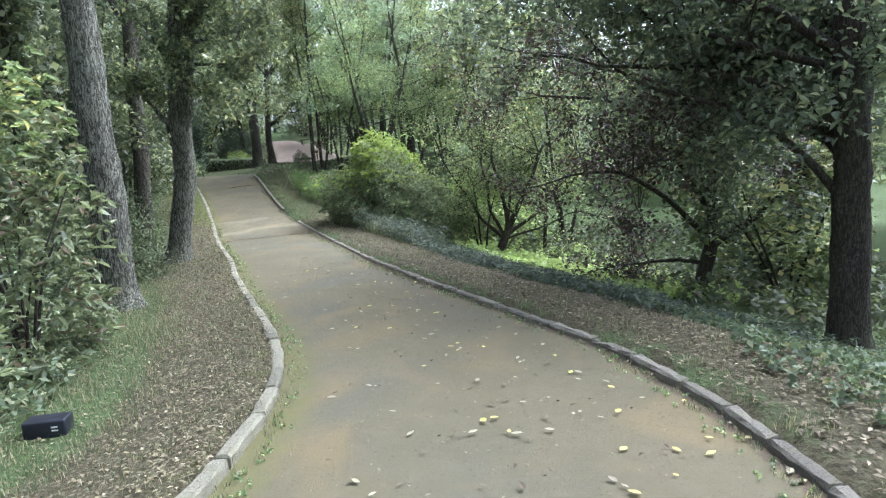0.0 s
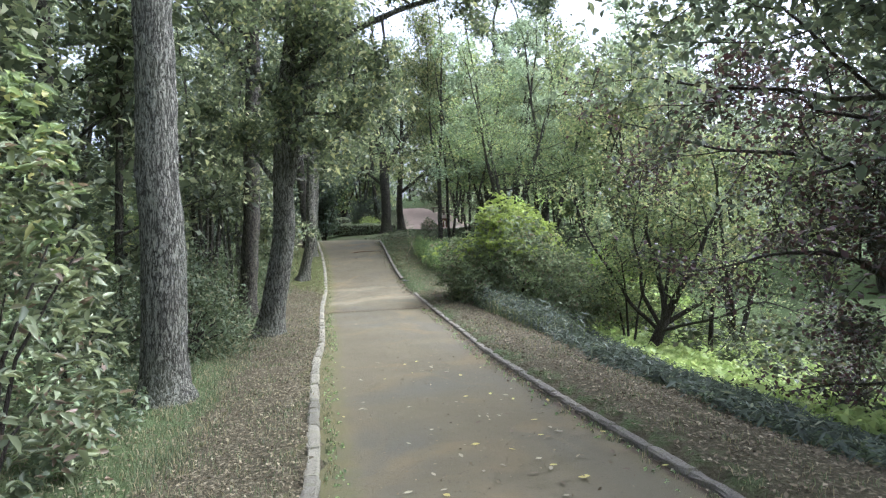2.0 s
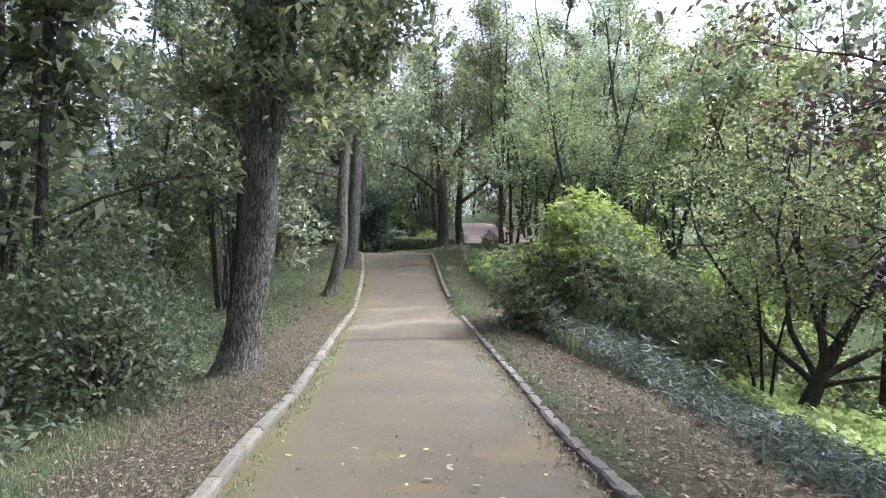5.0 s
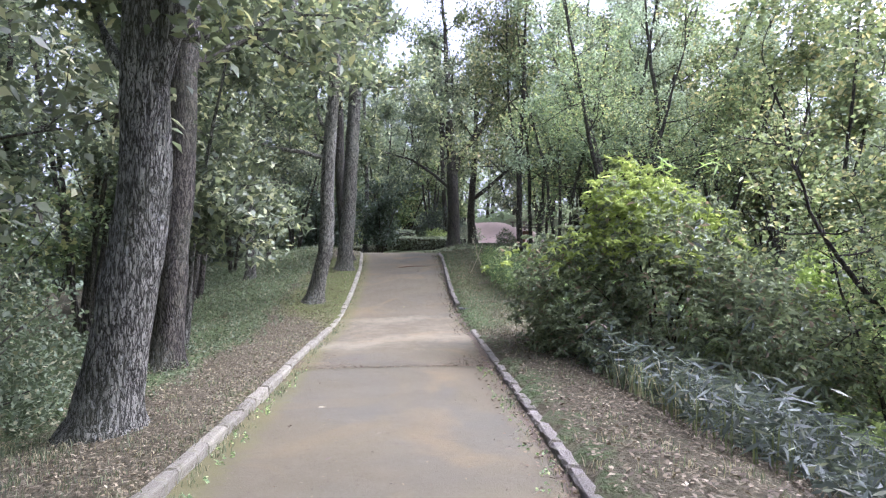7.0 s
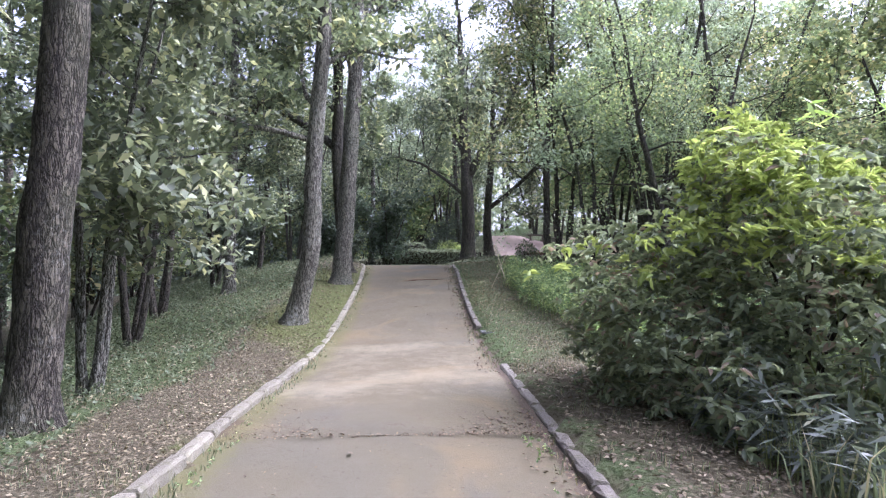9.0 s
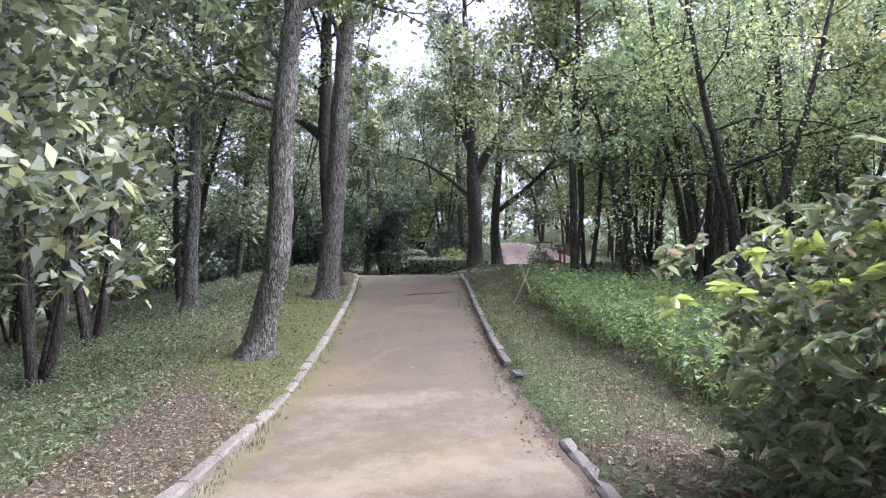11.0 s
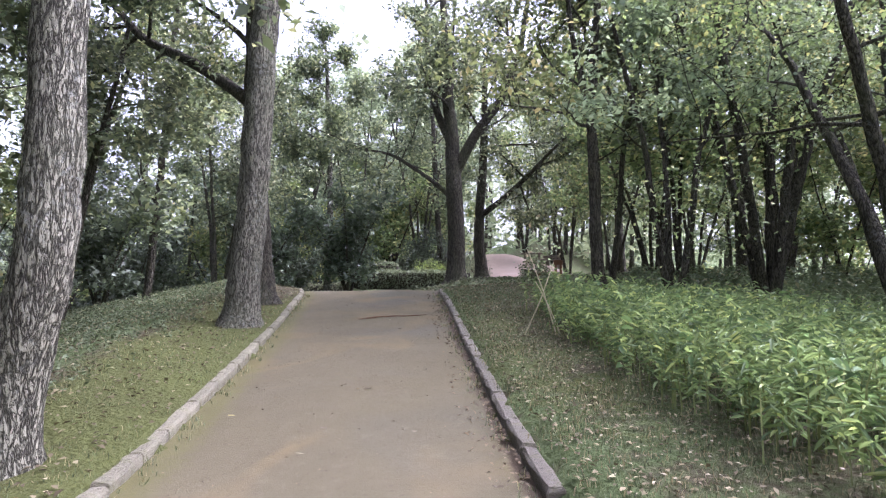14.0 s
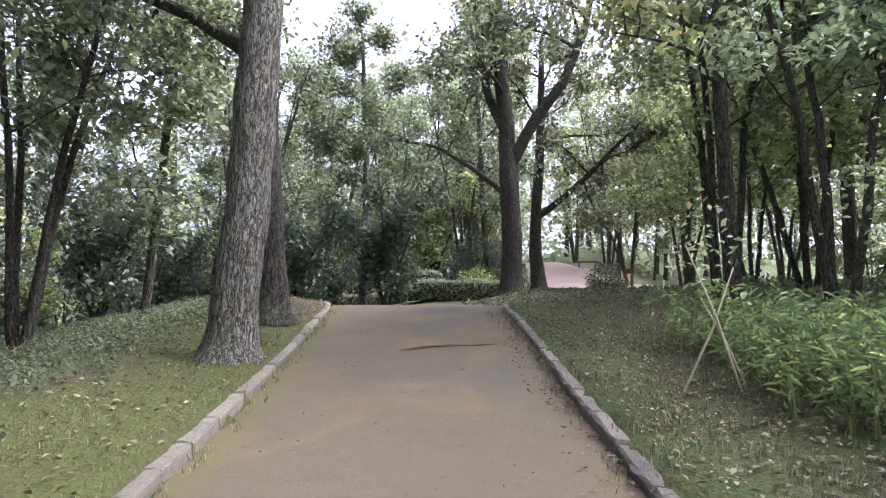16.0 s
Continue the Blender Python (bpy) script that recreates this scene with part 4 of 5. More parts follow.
for k in range(len(fc)):
    ft.tube([(fc[k, 0], fc[k, 1], fz[k] - 0.2), (fc[k, 0] + 0.2, fc[k, 1], fz[k] + 4), (fc[k, 0], fc[k, 1] + 0.2, fz[k] + 9)], [0.2, 0.15, 0.08], 5)
woods = tagged(new("far_woods"), "distant woodland all around, haze painted into its pale green leaves", "woods", kind="stuff")
part("foliage", fb.mesh("foliage", LEAF_HAZED), woods)
part("undergrowth", fu.mesh("undergrowth", LEAF_WOOD), woods)
part("trunks", ft.mesh("trunks", BARK_DARK), woods)


# ---- shrubs and hedges ----
def blob_points(n, rx, ry, rz, rng, lump=0.18, shell=0.35):
    """Points in the outer part of a lumpy dome."""
    d = rng.standard_normal((n, 3))
    d /= np.linalg.norm(d, axis=1, keepdims=True)
    d[:, 2] = abs(d[:, 2]) * 1.0 - 0.05
    ph = rng.uniform(0, 6, 6)
    k = 1 + lump * np.sin(d[:, 0] * 4 + ph[0]) * np.cos(d[:, 1] * 5 + ph[1]) + lump * 0.7 * np.sin(d[:, 2] * 8 + d[:, 0] * 6 + ph[2]) + lump * 0.5 * np.sin(d[:, 1] * 13 + ph[3]) * np.sin(d[:, 2] * 12 + d[:, 0] * 11 + ph[4])
    r = (1 - shell * rng.random(n) ** 1.6) * k
    p = d * r[:, None] * np.array([rx, ry, rz])
    return p + rng.standard_normal((n, 3)) * 0.05


def unit_rows(a):
    return a / (np.linalg.norm(a, axis=1, keepdims=True) + 1e-9)


def make_shrub(name, x, y, size, leaf, label, seed, leaves=9000, leaf_size=0.09, stems=14, fresh=None, fresh_n=0, aspect=0.5, category="shrub", group="", up=0.8, whorl=0):
    """A lumpy shrub on thin stems; whorl: how many leaves radiate from each shoot."""
    rng = np.random.default_rng(seed)
    rx, ry, rz = size
    shrub = thing(name, x, y, float(land(x, y)) - 0.04, label, category, group)
    pts = blob_points(leaves, rx, ry, rz, rng)
    for k in range(stems):
        e = pts[rng.integers(0, leaves)] * 0.92
        e[2] = max(e[2], 0.3 * rz)
        mid = e * np.array([0.35, 0.35, 0.55])
        wood = Builder()
        wood.tube([(e[0] * 0.06, e[1] * 0.06, 0), mid, e], [0.022, 0.014, 0.006], 5)
        part("stem", wood.mesh("stem", BARK_MAPLE), shrub)
    def rosettes(b, at, k, length, width, lift):
        at = np.repeat(at, k, 0)
        way = rng.standard_normal((len(at), 3)) * np.array([1, 1, 0.45]) + unit_rows(at) * 0.7
        way = unit_rows(way)
        b.leaves(at + way * length * 0.48, length, width, rng, lift, 0.25, way * 4, True)

    crown = Builder()
    if whorl:
        rosettes(crown, pts[: leaves // whorl], whorl, leaf_size, leaf_size * aspect, up)
    else:
        crown.leaves(pts, leaf_size, leaf_size * aspect, rng, up, 0.25)
    part("foliage", crown.mesh("foliage", leaf), shrub)
    if fresh is not None:
        top = blob_points(fresh_n * 5, rx * 1.03, ry * 1.03, rz * 1.05, rng, shell=0.1)
        top = top[top[:, 2] > rz * rng.uniform(0.58, 1.02, len(top))]
        f = Builder()
        rosettes(f, top[: fresh_n // 6], 6, leaf_size * 1.05, leaf_size * 0.4, 0.6)
        part("new_growth", f.mesh("new_growth", fresh), shrub, "lime green new shoots")
    return shrub


make_shrub("large_shrub", -1.6, 17.35, (2.05, 1.9, 2.5), LEAF_BUSH, "large rounded shrub with dark leaves and lime new growth", 51, 36000, 0.1, 20, LEAF_LIME, 6000, 0.42, whorl=6)
make_shrub("large_shrub", 0.55, 19.6, (1.5, 1.4, 1.9), LEAF_MAPLE, "yellow-green shrub behind the large dark one", 52, 9000, 0.1, 14, LEAF_LIME, 3000, 0.4, whorl=6)
make_shrub("leafy_shrub", -4.3, 5.8, (0.85, 0.9, 2.75), LEAF_BUSH, "straggly leafy shrub at the woodland edge", 53, 4200, 0.12, 14, LEAF_MAPLE, 900, 0.36, whorl=5)
make_shrub("leafy_shrub", -4.5, 4.5, (0.9, 0.9, 1.8), LEAF_BUSH, "straggly leafy shrub at the woodland edge", 54, 3600, 0.12, 14, LEAF_MAPLE, 800, 0.36, whorl=5)
make_shrub("leafy_shrub", -5.9, 7.0, (0.9, 0.9, 2.3), LEAF_BUSH, "straggly leafy shrub behind the oak", 68, 4000, 0.1, 14, whorl=5, aspect=0.36)
make_shrub("twiggy_shrub", -6.9, 9.4, (1.1, 1.3, 1.7), LEAF_HERB, "thin twiggy shrub between the oaks", 55, 9000, 0.065, 30)
make_shrub("twiggy_shrub", -7.3, 11.9, (1.1, 1.2, 1.5), LEAF_HERB, "thin twiggy shrub between the oaks", 56, 9000, 0.065, 30)
make_shrub("twiggy_shrub", -7.6, 7.4, (1.3, 1.2, 1.6), LEAF_HERB, "thin twiggy shrub under the trees", 57, 6000, 0.07, 26)
for sx, sy, sr, sh, sk in ((-6.1, 10.6, 0.9, 1.7, 151), (-8.9, 10.2, 1.6, 2.3, 153), (-9.0, 13.0, 1.4, 2.0, 154), (-9.6, 7.6, 1.6, 2.3, 155)):
    make_shrub("twiggy_shrub", sx, sy, (sr, sr, sh), LEAF_HERB, "thin twiggy shrub under the woodland trees", sk, 7000, 0.075, 26)
make_shrub("leafy_shrub", -6.2, 6.3, (1.0, 1.0, 1.5), LEAF_BUSH, "leafy shrub under the trees", 58, 5000, 0.08, 20)


bam = thing("bamboo_spray", -1.85, 15.95, float(land(-1.85, 15.95)), "narrow bamboo leaves poking out of the large shrub", "bamboo")
bamr = np.random.default_rng(59)
for bx0, by0, bz0, n_leaf in ((0.3, -0.25, 0.75, 16), (0.75, -0.2, 0.6, 16), (1.1, -0.3, 0.8, 14), (0.55, -0.1, 1.5, 12), (-0.2, 0.6, 2.45, 10), (0.3, 1.0, 2.65, 12), (0.9, 0.9, 2.6, 10), (1.3, 1.1, 2.4, 10), (-0.5, 0.9, 2.3, 8)):
    spray = Builder()
    a = bamr.uniform(0, 2 * np.pi, n_leaf)
    way = np.stack([np.cos(a), np.sin(a), bamr.uniform(-0.3, 0.6, n_leaf)], 1)
    spray.leaves(np.array([bx0, by0, bz0]) + way * 0.1 + bamr.standard_normal((n_leaf, 3)) * 0.05, 0.24, 0.028, bamr, 0.8, 0.2, way * 3)
    part("leaf_spray", spray.mesh("leaf_spray", LEAF_SASA if bz0 < 2 else LEAF_LIME), bam)
    cane = Builder()
    cane.tube([(0.5, 0.9, 0), (bx0 * 0.6 + 0.2, by0 * 0.6 + 0.3, bz0 * 0.6), (bx0, by0, bz0)], [0.009, 0.007, 0.003], 5)
    part("cane", cane.mesh("cane", STEM), bam)


def make_hedge(x, y, lx, ly, h, rz, label, seed, n):
    rng = np.random.default_rng(seed)
    hedge = thing("clipped_hedge", x, y, float(land(x, y)) - 0.05, label, "hedge", "clipped hedges", rz=rz)
    core = Builder()
    core.box(0, 0, h * 0.45, lx - 0.14, ly - 0.14, h * 0.86, 0, 0.05)
    part("inner_wood", core.mesh("inner_wood", BARK_MAPLE), hedge)
    u = rng.uniform(-1, 1, (n, 3))
    face = rng.integers(0, 5, n)
    u[face == 0, 2] = 1
    u[face == 1, 0] = 1
    u[face == 2, 0] = -1
    u[(face == 3), 1] = 1
    u[(face == 4), 1] = -1
    k = 1 - 0.12 * (abs(u[:, 0]) ** 8) * (u[:, 2] > 0.6)
    p = u * np.array([lx / 2, ly / 2, h / 2]) * k[:, None] + np.array([0, 0, h / 2]) + rng.standard_normal((n, 3)) * 0.025
    p[:, 2] += 0.03 * np.sin(p[:, 0] * 4)
    f = Builder()
    f.leaves(p, 0.085, 0.05, rng, 0.6, 0.1)
    part("foliage", f.mesh("foliage", LEAF_HEDGE), hedge)


make_hedge(-14.0, 40.0, 4.4, 1.1, 0.72, 18, "low clipped green hedge behind the crest", 61, 9000)
make_hedge(-16.6, 41.6, 2.1, 1.3, 1.15, 18, "rounded clipped hedge with pale leaf tips", 62, 4200)
make_hedge(-17.9, 39.6, 1.8, 0.9, 0.7, 30, "low clipped hedge beside the path's end", 63, 3000)
make_shrub("round_shrub", -12.2, 42.0, (0.9, 0.9, 1.1), LEAF_HEDGE, "small rounded shrub behind the hedge", 64, 3000, 0.06, 8)
make_shrub("round_shrub", -8.5, 36.2, (0.55, 0.45, 0.75), LEAF_HERB, "small leafy bush in front of the terrace", 67, 1500, 0.08, 8)
make_shrub("dark_shrub", -15.3, 45.2, (1.8, 1.3, 1.9), LEAF_EVER, "dark evergreen shrub behind the hedge", 65, 8000, 0.1, 12)
make_shrub("round_shrub", -14.1, 41.6, (0.9, 0.7, 1.0), LEAF_LIME, "small light green shrub behind the hedge", 66, 2000, 0.06, 8)


# ---- low plants ----
def strip_points(n, rng, y0, y1, d0, d1, right=True, bias=1.0):
    """Random spots in a strip beside the path."""
    y = rng.uniform(y0, y1, n)
    d = d0 + (d1 - d0) * rng.random(n) ** bias
    x = (right_x(y) + d / 0.91) if right else (left_x(y) - d / 0.91)
    return np.stack([x, y, land(x, y)], 1)


def make_weeds(name, roots, height, leaf, label, seed, per=9, leaf_size=0.11, aspect=0.3, stem=True, category="plants", droop=0.25, fine=False):
    """Upright leafy stems, leaves in rising whorls."""
    rng = np.random.default_rng(seed)
    n = len(roots)
    h = height * rng.uniform(0.55, 1.15, n)
    b, s = Builder(), Builder()
    lean = rng.standard_normal((n, 2)) * 0.2
    centres, along = [], []
    for k in range(per):
        u = 0.25 + 0.75 * k / (per - 1)
        a = rng.uniform(0, 2 * np.pi, n)
        o = leaf_size * 0.5 * (1.15 - 0.5 * u)
        out = np.stack([np.cos(a), np.sin(a), np.full(n, 0.25)], 1)
        base = roots + np.stack([lean[:, 0] * h * u, lean[:, 1] * h * u, h * u], 1)
        centres.append(base + out * np.array([o, o, o * 0.5]))
        along.append(out)
    b.leaves(np.concatenate(centres), leaf_size, leaf_size * aspect, rng, 0.8, droop, np.concatenate(along) * 2.0, fine)
    ob = tagged(new(name), label, category, kind="stuff")
    part("leaves", b.mesh("leaves", leaf), ob)
    if stem:
        s.blades(roots, height * 0.9, 0.012, rng, 0.12)
        part("stalks", s.mesh("stalks", STEM), ob)
    return ob


RP = np.random.default_rng(70)
bed = strip_points(3700, RP, 19.0, 25.6, 0.86, 4.6)
bed = bed[(bed[:, 0] - right_x(bed[:, 1])) * 0.91 > 0.86 + 0.45 * smooth(21.5, 19.0, bed[:, 1]) + 0.3 * RP.random(len(bed))]
make_weeds("weed_bed", bed, 0.5, LEAF_WEED, "dense bed of tall fresh green weeds beside the path", 71, 14, 0.085, 0.21, fine=True)
broad = bed[RP.integers(0, len(bed), 300)]
make_weeds("broad_leaved_weeds", broad, 0.44, LEAF_WEED, "broad-leaved weeds among the tall stems", 72, 6, 0.1, 0.5, False, fine=True)
sasa = strip_points(2100, RP, 6.5, 17.0, 1.3, 3.6)
make_weeds("dwarf_bamboo", sasa, 0.22, LEAF_SASA, "blue-green dwarf bamboo covering the bank", 73, 8, 0.13, 0.19, False)
sasa2 = strip_points(420, RP, 13.2, 16.2, 1.0, 2.2)
make_weeds("dwarf_bamboo", sasa2, 0.5, LEAF_SASA, "taller dwarf bamboo at the foot of the large shrub", 74, 8, 0.17, 0.14, True)
bank = strip_points(7000, RP, 0.5, 10.0, 0.35, 6.0, True, 0.8)
bank = bank[(bank[:, 0] - right_x(bank[:, 1])) * 0.91 > 1.5 * smooth(3.5, 6.0, bank[:, 1])]
make_weeds("bank_weeds", bank, 0.13, LEAF_HERB, "low creeping weeds on the shaded bank", 75, 6, 0.065, 0.6, False)
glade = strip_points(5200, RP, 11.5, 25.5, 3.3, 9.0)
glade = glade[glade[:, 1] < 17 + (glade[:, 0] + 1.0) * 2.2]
make_weeds("glade_plants", glade, 0.26, LEAF_GLADE_LIT, "ground plants on the open slope, daylight painted into their bright leaves", 76, 6, 0.16, 0.5, False)
under = strip_points(2600, RP, 2.0, 22.0, 5.5, 15.0)
make_weeds("slope_undergrowth", under, 0.5, LEAF_HERB, "tangled green undergrowth down the shaded slope", 69, 7, 0.2, 0.5, False)
low_left = strip_points(8000, RP, 13, 31, 0.9, 7.5, False, 0.8)
make_weeds("woodland_herbs", low_left, 0.13, LEAF_HERB, "low woodland herbs covering the slope", 77, 6, 0.055, 0.45, False)
fern = strip_points(700, RP, 2.0, 10.0, 1.6, 3.2, False)
make_weeds("verge_weeds", fern, 0.22, LEAF_HERB, "leafy weeds along the shady verge", 78, 6, 0.1, 0.4, False)
mound = np.stack([RP.uniform(-10.4, -4.5, 900), RP.uniform(30.2, 36, 900)], 1)
make_weeds("mound_plants", np.column_stack([mound, land(mound[:, 0], mound[:, 1])]), 0.1, LEAF_HERB, "low plants on the mound behind the crest", 79, 5, 0.1, 0.4, False)


flat = np.stack([RP.uniform(-5.5, 8, 2200), RP.uniform(26.5, 37, 2200)], 1)
flat = flat[(flat[:, 0] - right_x(np.clip(flat[:, 1], -3, 30.1))) * 0.91 > 2.5]
make_weeds("woodland_herbs", np.column_stack([flat, land(flat[:, 0], flat[:, 1])]), 0.3, LEAF_HERB, "uneven green herbs under the trees beyond the weed bed", 80, 6, 0.13, 0.45, False)


def make_grass(label, roots, height, seed, width=0.0055):
    b = Builder()
    b.blades(roots, height, width, np.random.default_rng(seed))
    tagged(new("grass", b.mesh("grass", GRASS)), label, "grass", kind="stuff")


def tufts(p, n, rng, sigma=0.05):
    q = p[rng.integers(0, len(p), n)].copy()
    q[:, :2] += rng.standard_normal((n, 2)) * sigma
    q[:, 2] = land(q[:, 0], q[:, 1]) - 0.01
    return q


make_grass("soft green grass on the shady verge", tufts(strip_points(1100, RP, 2.0, 12.0, 0.9, 3.2, False), 24000, RP, 0.07), 0.08, 81)
make_grass("sparse short grass along the kerb", tufts(strip_points(700, RP, 1.5, 14.0, 0.05, 1.2, False), 9000, RP), 0.05, 82)
make_grass("short grass on the mossy verge", tufts(strip_points(1100, RP, 14.0, 29.0, 0.1, 3.0, False), 13000, RP, 0.08), 0.042, 83)
make_grass("short rough grass beside the weed bed", tufts(strip_points(1600, RP, 17.6, 28.5, 0.1, 2.4), 34000, RP, 0.07), 0.05, 84)
make_grass("rough grass on the bank", tufts(strip_points(700, RP, 1.0, 17.0, 0.1, 3.0), 9000, RP), 0.07, 85)
make_grass("tall arching grass by the large shrub", tufts(np.array([(-1.75, 14.55, 0.0), (-1.55, 14.3, 0.0), (-1.9, 14.9, 0.0), (-1.35, 14.1, 0.0)]), 100, RP, 0.06), 0.42, 86, 0.011)
edge_y = RP.uniform(1.5, 28, 900)
side = RP.random(900) < 0.5
edge_x = np.where(side, left_x(edge_y) + 0.09 + 0.12 * RP.random(900) ** 2, right_x(edge_y) - 0.09 - 0.12 * RP.random(900) ** 2)
eg = np.stack([edge_x, edge_y, path_z(edge_y) - 0.02], 1)
b = Builder()
b.blades(np.repeat(eg, 5, 0) + RP.standard_normal((4500, 3)) * np.array([0.02, 0.02, 0.0]), 0.05, 0.006, RP)
tagged(new("grass", b.mesh("grass", GRASS)), "thin grass sprouting in the path's edges", "grass", kind="stuff")

# ---- leaf litter and fallen leaves ----
def make_litter(label, pts, size, seed, mat=DRY):
    rng = np.random.default_rng(seed)
    c = Builder()
    p = pts.copy()
    p[:, 2] += 0.012 + 0.012 * rng.random(len(p))
    c.leaves(p, size, size * 0.55, rng, 2.2, 0.0)
    tagged(new("leaf_litter", c.mesh("leaf_litter", mat)), label, "leaf litter", kind="stuff")


make_litter("dry brown leaves strewn under the trees", strip_points(16000, RP, 1.0, 19.0, 0.05, 2.6, False, 1.4), 0.036, 91)
make_litter("thick dry brown leaves along the bank", strip_points(13000, RP, 1.0, 18.0, 0.1, 2.6), 0.048, 92)
make_litter("scattered dry leaves near the crest", strip_points(9500, RP, 18, 30, 0.1, 3.2), 0.045, 93)
make_litter("pale straw-like leaves on the rough verge", strip_points(1300, RP, 17.6, 27, 0.2, 2.2), 0.03, 90, PALE_LEAF)
make_litter("scattered dry leaves on the mossy verge", strip_points(4200, RP, 18, 30, 0.1, 4.0, False), 0.055, 94)
dq = 15.6 + 1.1 * RP.random(1900) ** 1.8
du = 0.06 + 0.9 * RP.random(1900) ** 0.7
dy = dq / 0.9 - 0.0
for _ in range(6):
    dxx = left_x(dy) * (1 - du) + right_x(dy) * du
    dy = (dq + 0.42 * dxx) / 0.9
debris = np.stack([dxx, dy, path_z(dy) + 0.0], 1)
make_litter("bits of bark and dry leaves washed across the path", debris, 0.028, 95, BROWN_LEAF)
ey = RP.uniform(8, 28, 1500)
ex = right_x(ey) - 0.08 - 0.28 * RP.random(1500) ** 2
make_litter("dry leaves caught along the kerb", np.stack([ex, ey, path_z(ey) - 0.015], 1), 0.04, 96, BROWN_LEAF)


by = RP.uniform(1.5, 28, 1500)
bu = RP.uniform(0.03, 0.97, 1500)
make_litter("small dark bits of twig and seed strewn over the path", np.stack([left_x(by) * (1 - bu) + right_x(by) * bu, by, path_z(by) + 0.03 * (1 - (2 * bu - 1) ** 2) - 0.026], 1), 0.022, 97, BROWN_LEAF)
ly = 1.5 + 10 * RP.random(420) ** 1.2
lu = np.clip(RP.normal(0.62, 0.27, 420), 0.04, 0.97)
make_litter("small dry leaves strewn over the path", np.stack([left_x(ly) * (1 - lu) + right_x(ly) * lu, ly, path_z(ly) + 0.03 * (1 - (2 * lu - 1) ** 2) - 0.022], 1), 0.036, 99)
hy = RP.uniform(1.5, 16, 420)
hx = np.where(RP.random(420) < 0.5, left_x(hy) + 0.1 + 0.16 * RP.random(420), right_x(hy) - 0.1 - 0.2 * RP.random(420))
make_weeds("edge_weeds", np.stack([hx, hy, path_z(hy) - 0.02], 1), 0.03, LEAF_WEED, "tiny green weeds along the path's edges", 98, 5, 0.026, 0.6, False)


def fallen_mesh(length, width, curl, mat):
    bm = bmesh.new()
    rows = [(-0.62, 0.02, 0.0), (-0.5, 0.03, 0.05), (-0.3, 0.36, 0.12), (0.0, 0.5, 0.0), (0.28, 0.34, 0.05), (0.5, 0.02, 0.25)]
    line = []
    for u, w, z in rows:
        zz = z * curl * length
        line.append([bm.verts.new((u * length, -w * width, zz + abs(w) * curl * width)), bm.verts.new((u * length, 0, zz)), bm.verts.new((u * length, w * width, zz + abs(w) * curl * width * 1.4))])
    for a, c in zip(line, line[1:]):
        bm.faces.new((a[0], c[0], c[1], a[1]))
        bm.faces.new((a[1], c[1], c[2], a[2]))
    me = bpy.data.meshes.new("fallen_leaf")
    bm.to_mesh(me)
    bm.free()
    me.materials.append(mat)
    return me


KINDS = [(fallen_mesh(0.07, 0.042, 0.1, YELLOW), "yellow fallen leaf lying on the path", 0.2), (fallen_mesh(0.065, 0.032, 0.14, PALE_LEAF), "pale curled fallen leaf lying on the path", 0.55), (fallen_mesh(0.065, 0.032, 0.16, BROWN_LEAF), "brown dry fallen leaf lying on the path", 1.0)]
LR = random.Random(3)
for k in range(298):
    y = 1.6 + 8.6 * LR.random() ** 1.15 if k < 258 else LR.uniform(10, 27)
    u = min(0.97, max(0.04, LR.gauss(0.62, 0.27)))
    x = float(left_x(y)) * (1 - u) + float(right_x(y)) * u
    pick = LR.random()
    me, label, _ = next(kk for kk in KINDS if pick <= kk[2])
    if y > 10 and me is not KINDS[2][0] and LR.random() < 0.6:
        me, label = KINDS[2][:2]
    ob = tagged(new("fallen_leaf", me), label, "fallen leaf", "fallen leaves on the path")
    s = LR.uniform(0.55, 1.15)
    ob.matrix_basis = pose(x, y, float(path_z(y)) + 0.03 * (1 - (2 * u - 1) ** 2) - 0.008, LR.uniform(-8, 8), LR.uniform(-8, 8), LR.uniform(0, 360)) @ Matrix.Diagonal((s, s, s, 1))

# ---- small things ----
stk = thing("dry_stalk_cross", -6.24, 24.0, float(land(-6.24, 24.0)), "crossed dry pale stalks standing beside the weed bed", "dry plant")
for k, (a, c) in enumerate([((-0.16, 0, 0), (0.16, 0.05, 0.8)), ((0.18, 0.05, 0), (-0.12, 0.0, 0.95)), ((0.22, 0.08, 0), (-0.04, 0.02, 0.6))]):
    sb = Builder()
    a, c = np.array(a), np.array(c)
    sb.tube([a, a * 0.5 + c * 0.5 + np.array([0.02, 0, 0]), c], [0.008, 0.007, 0.004], 6)
    part("stalk", sb.mesh("stalk", STALK), stk)
tw = Builder()
twr = np.random.default_rng(4)
tw.leaves(np.array([0.0, 0.02, 0.95]) + twr.standard_normal((70, 3)) * np.array([0.14, 0.1, 0.16]), 0.06, 0.035, twr)
part("leaves", tw.mesh("leaves", LEAF_BUSH), stk)

grate = thing("drain_grate", -5.14, 20.14, float(land(-5.14, 20.14)) - 0.04, "small steel drain grate half hidden in grass", "drain grate", rz=25)
fr = Builder()
for cx, cy, sx, sy in ((0, 0.14, 0.5, 0.03), (0, -0.14, 0.5, 0.03), (0.235, 0, 0.03, 0.25), (-0.235, 0, 0.03, 0.25)):
    fr.box(cx, cy, 0.005, sx, sy, 0.02)
part("frame", fr.mesh("frame", STEEL, True), grate)
barb = Builder()
barb.box(0, 0, 0, 0.012, 0.25, 0.02)
bar_me = barb.mesh("bar", STEEL, True)
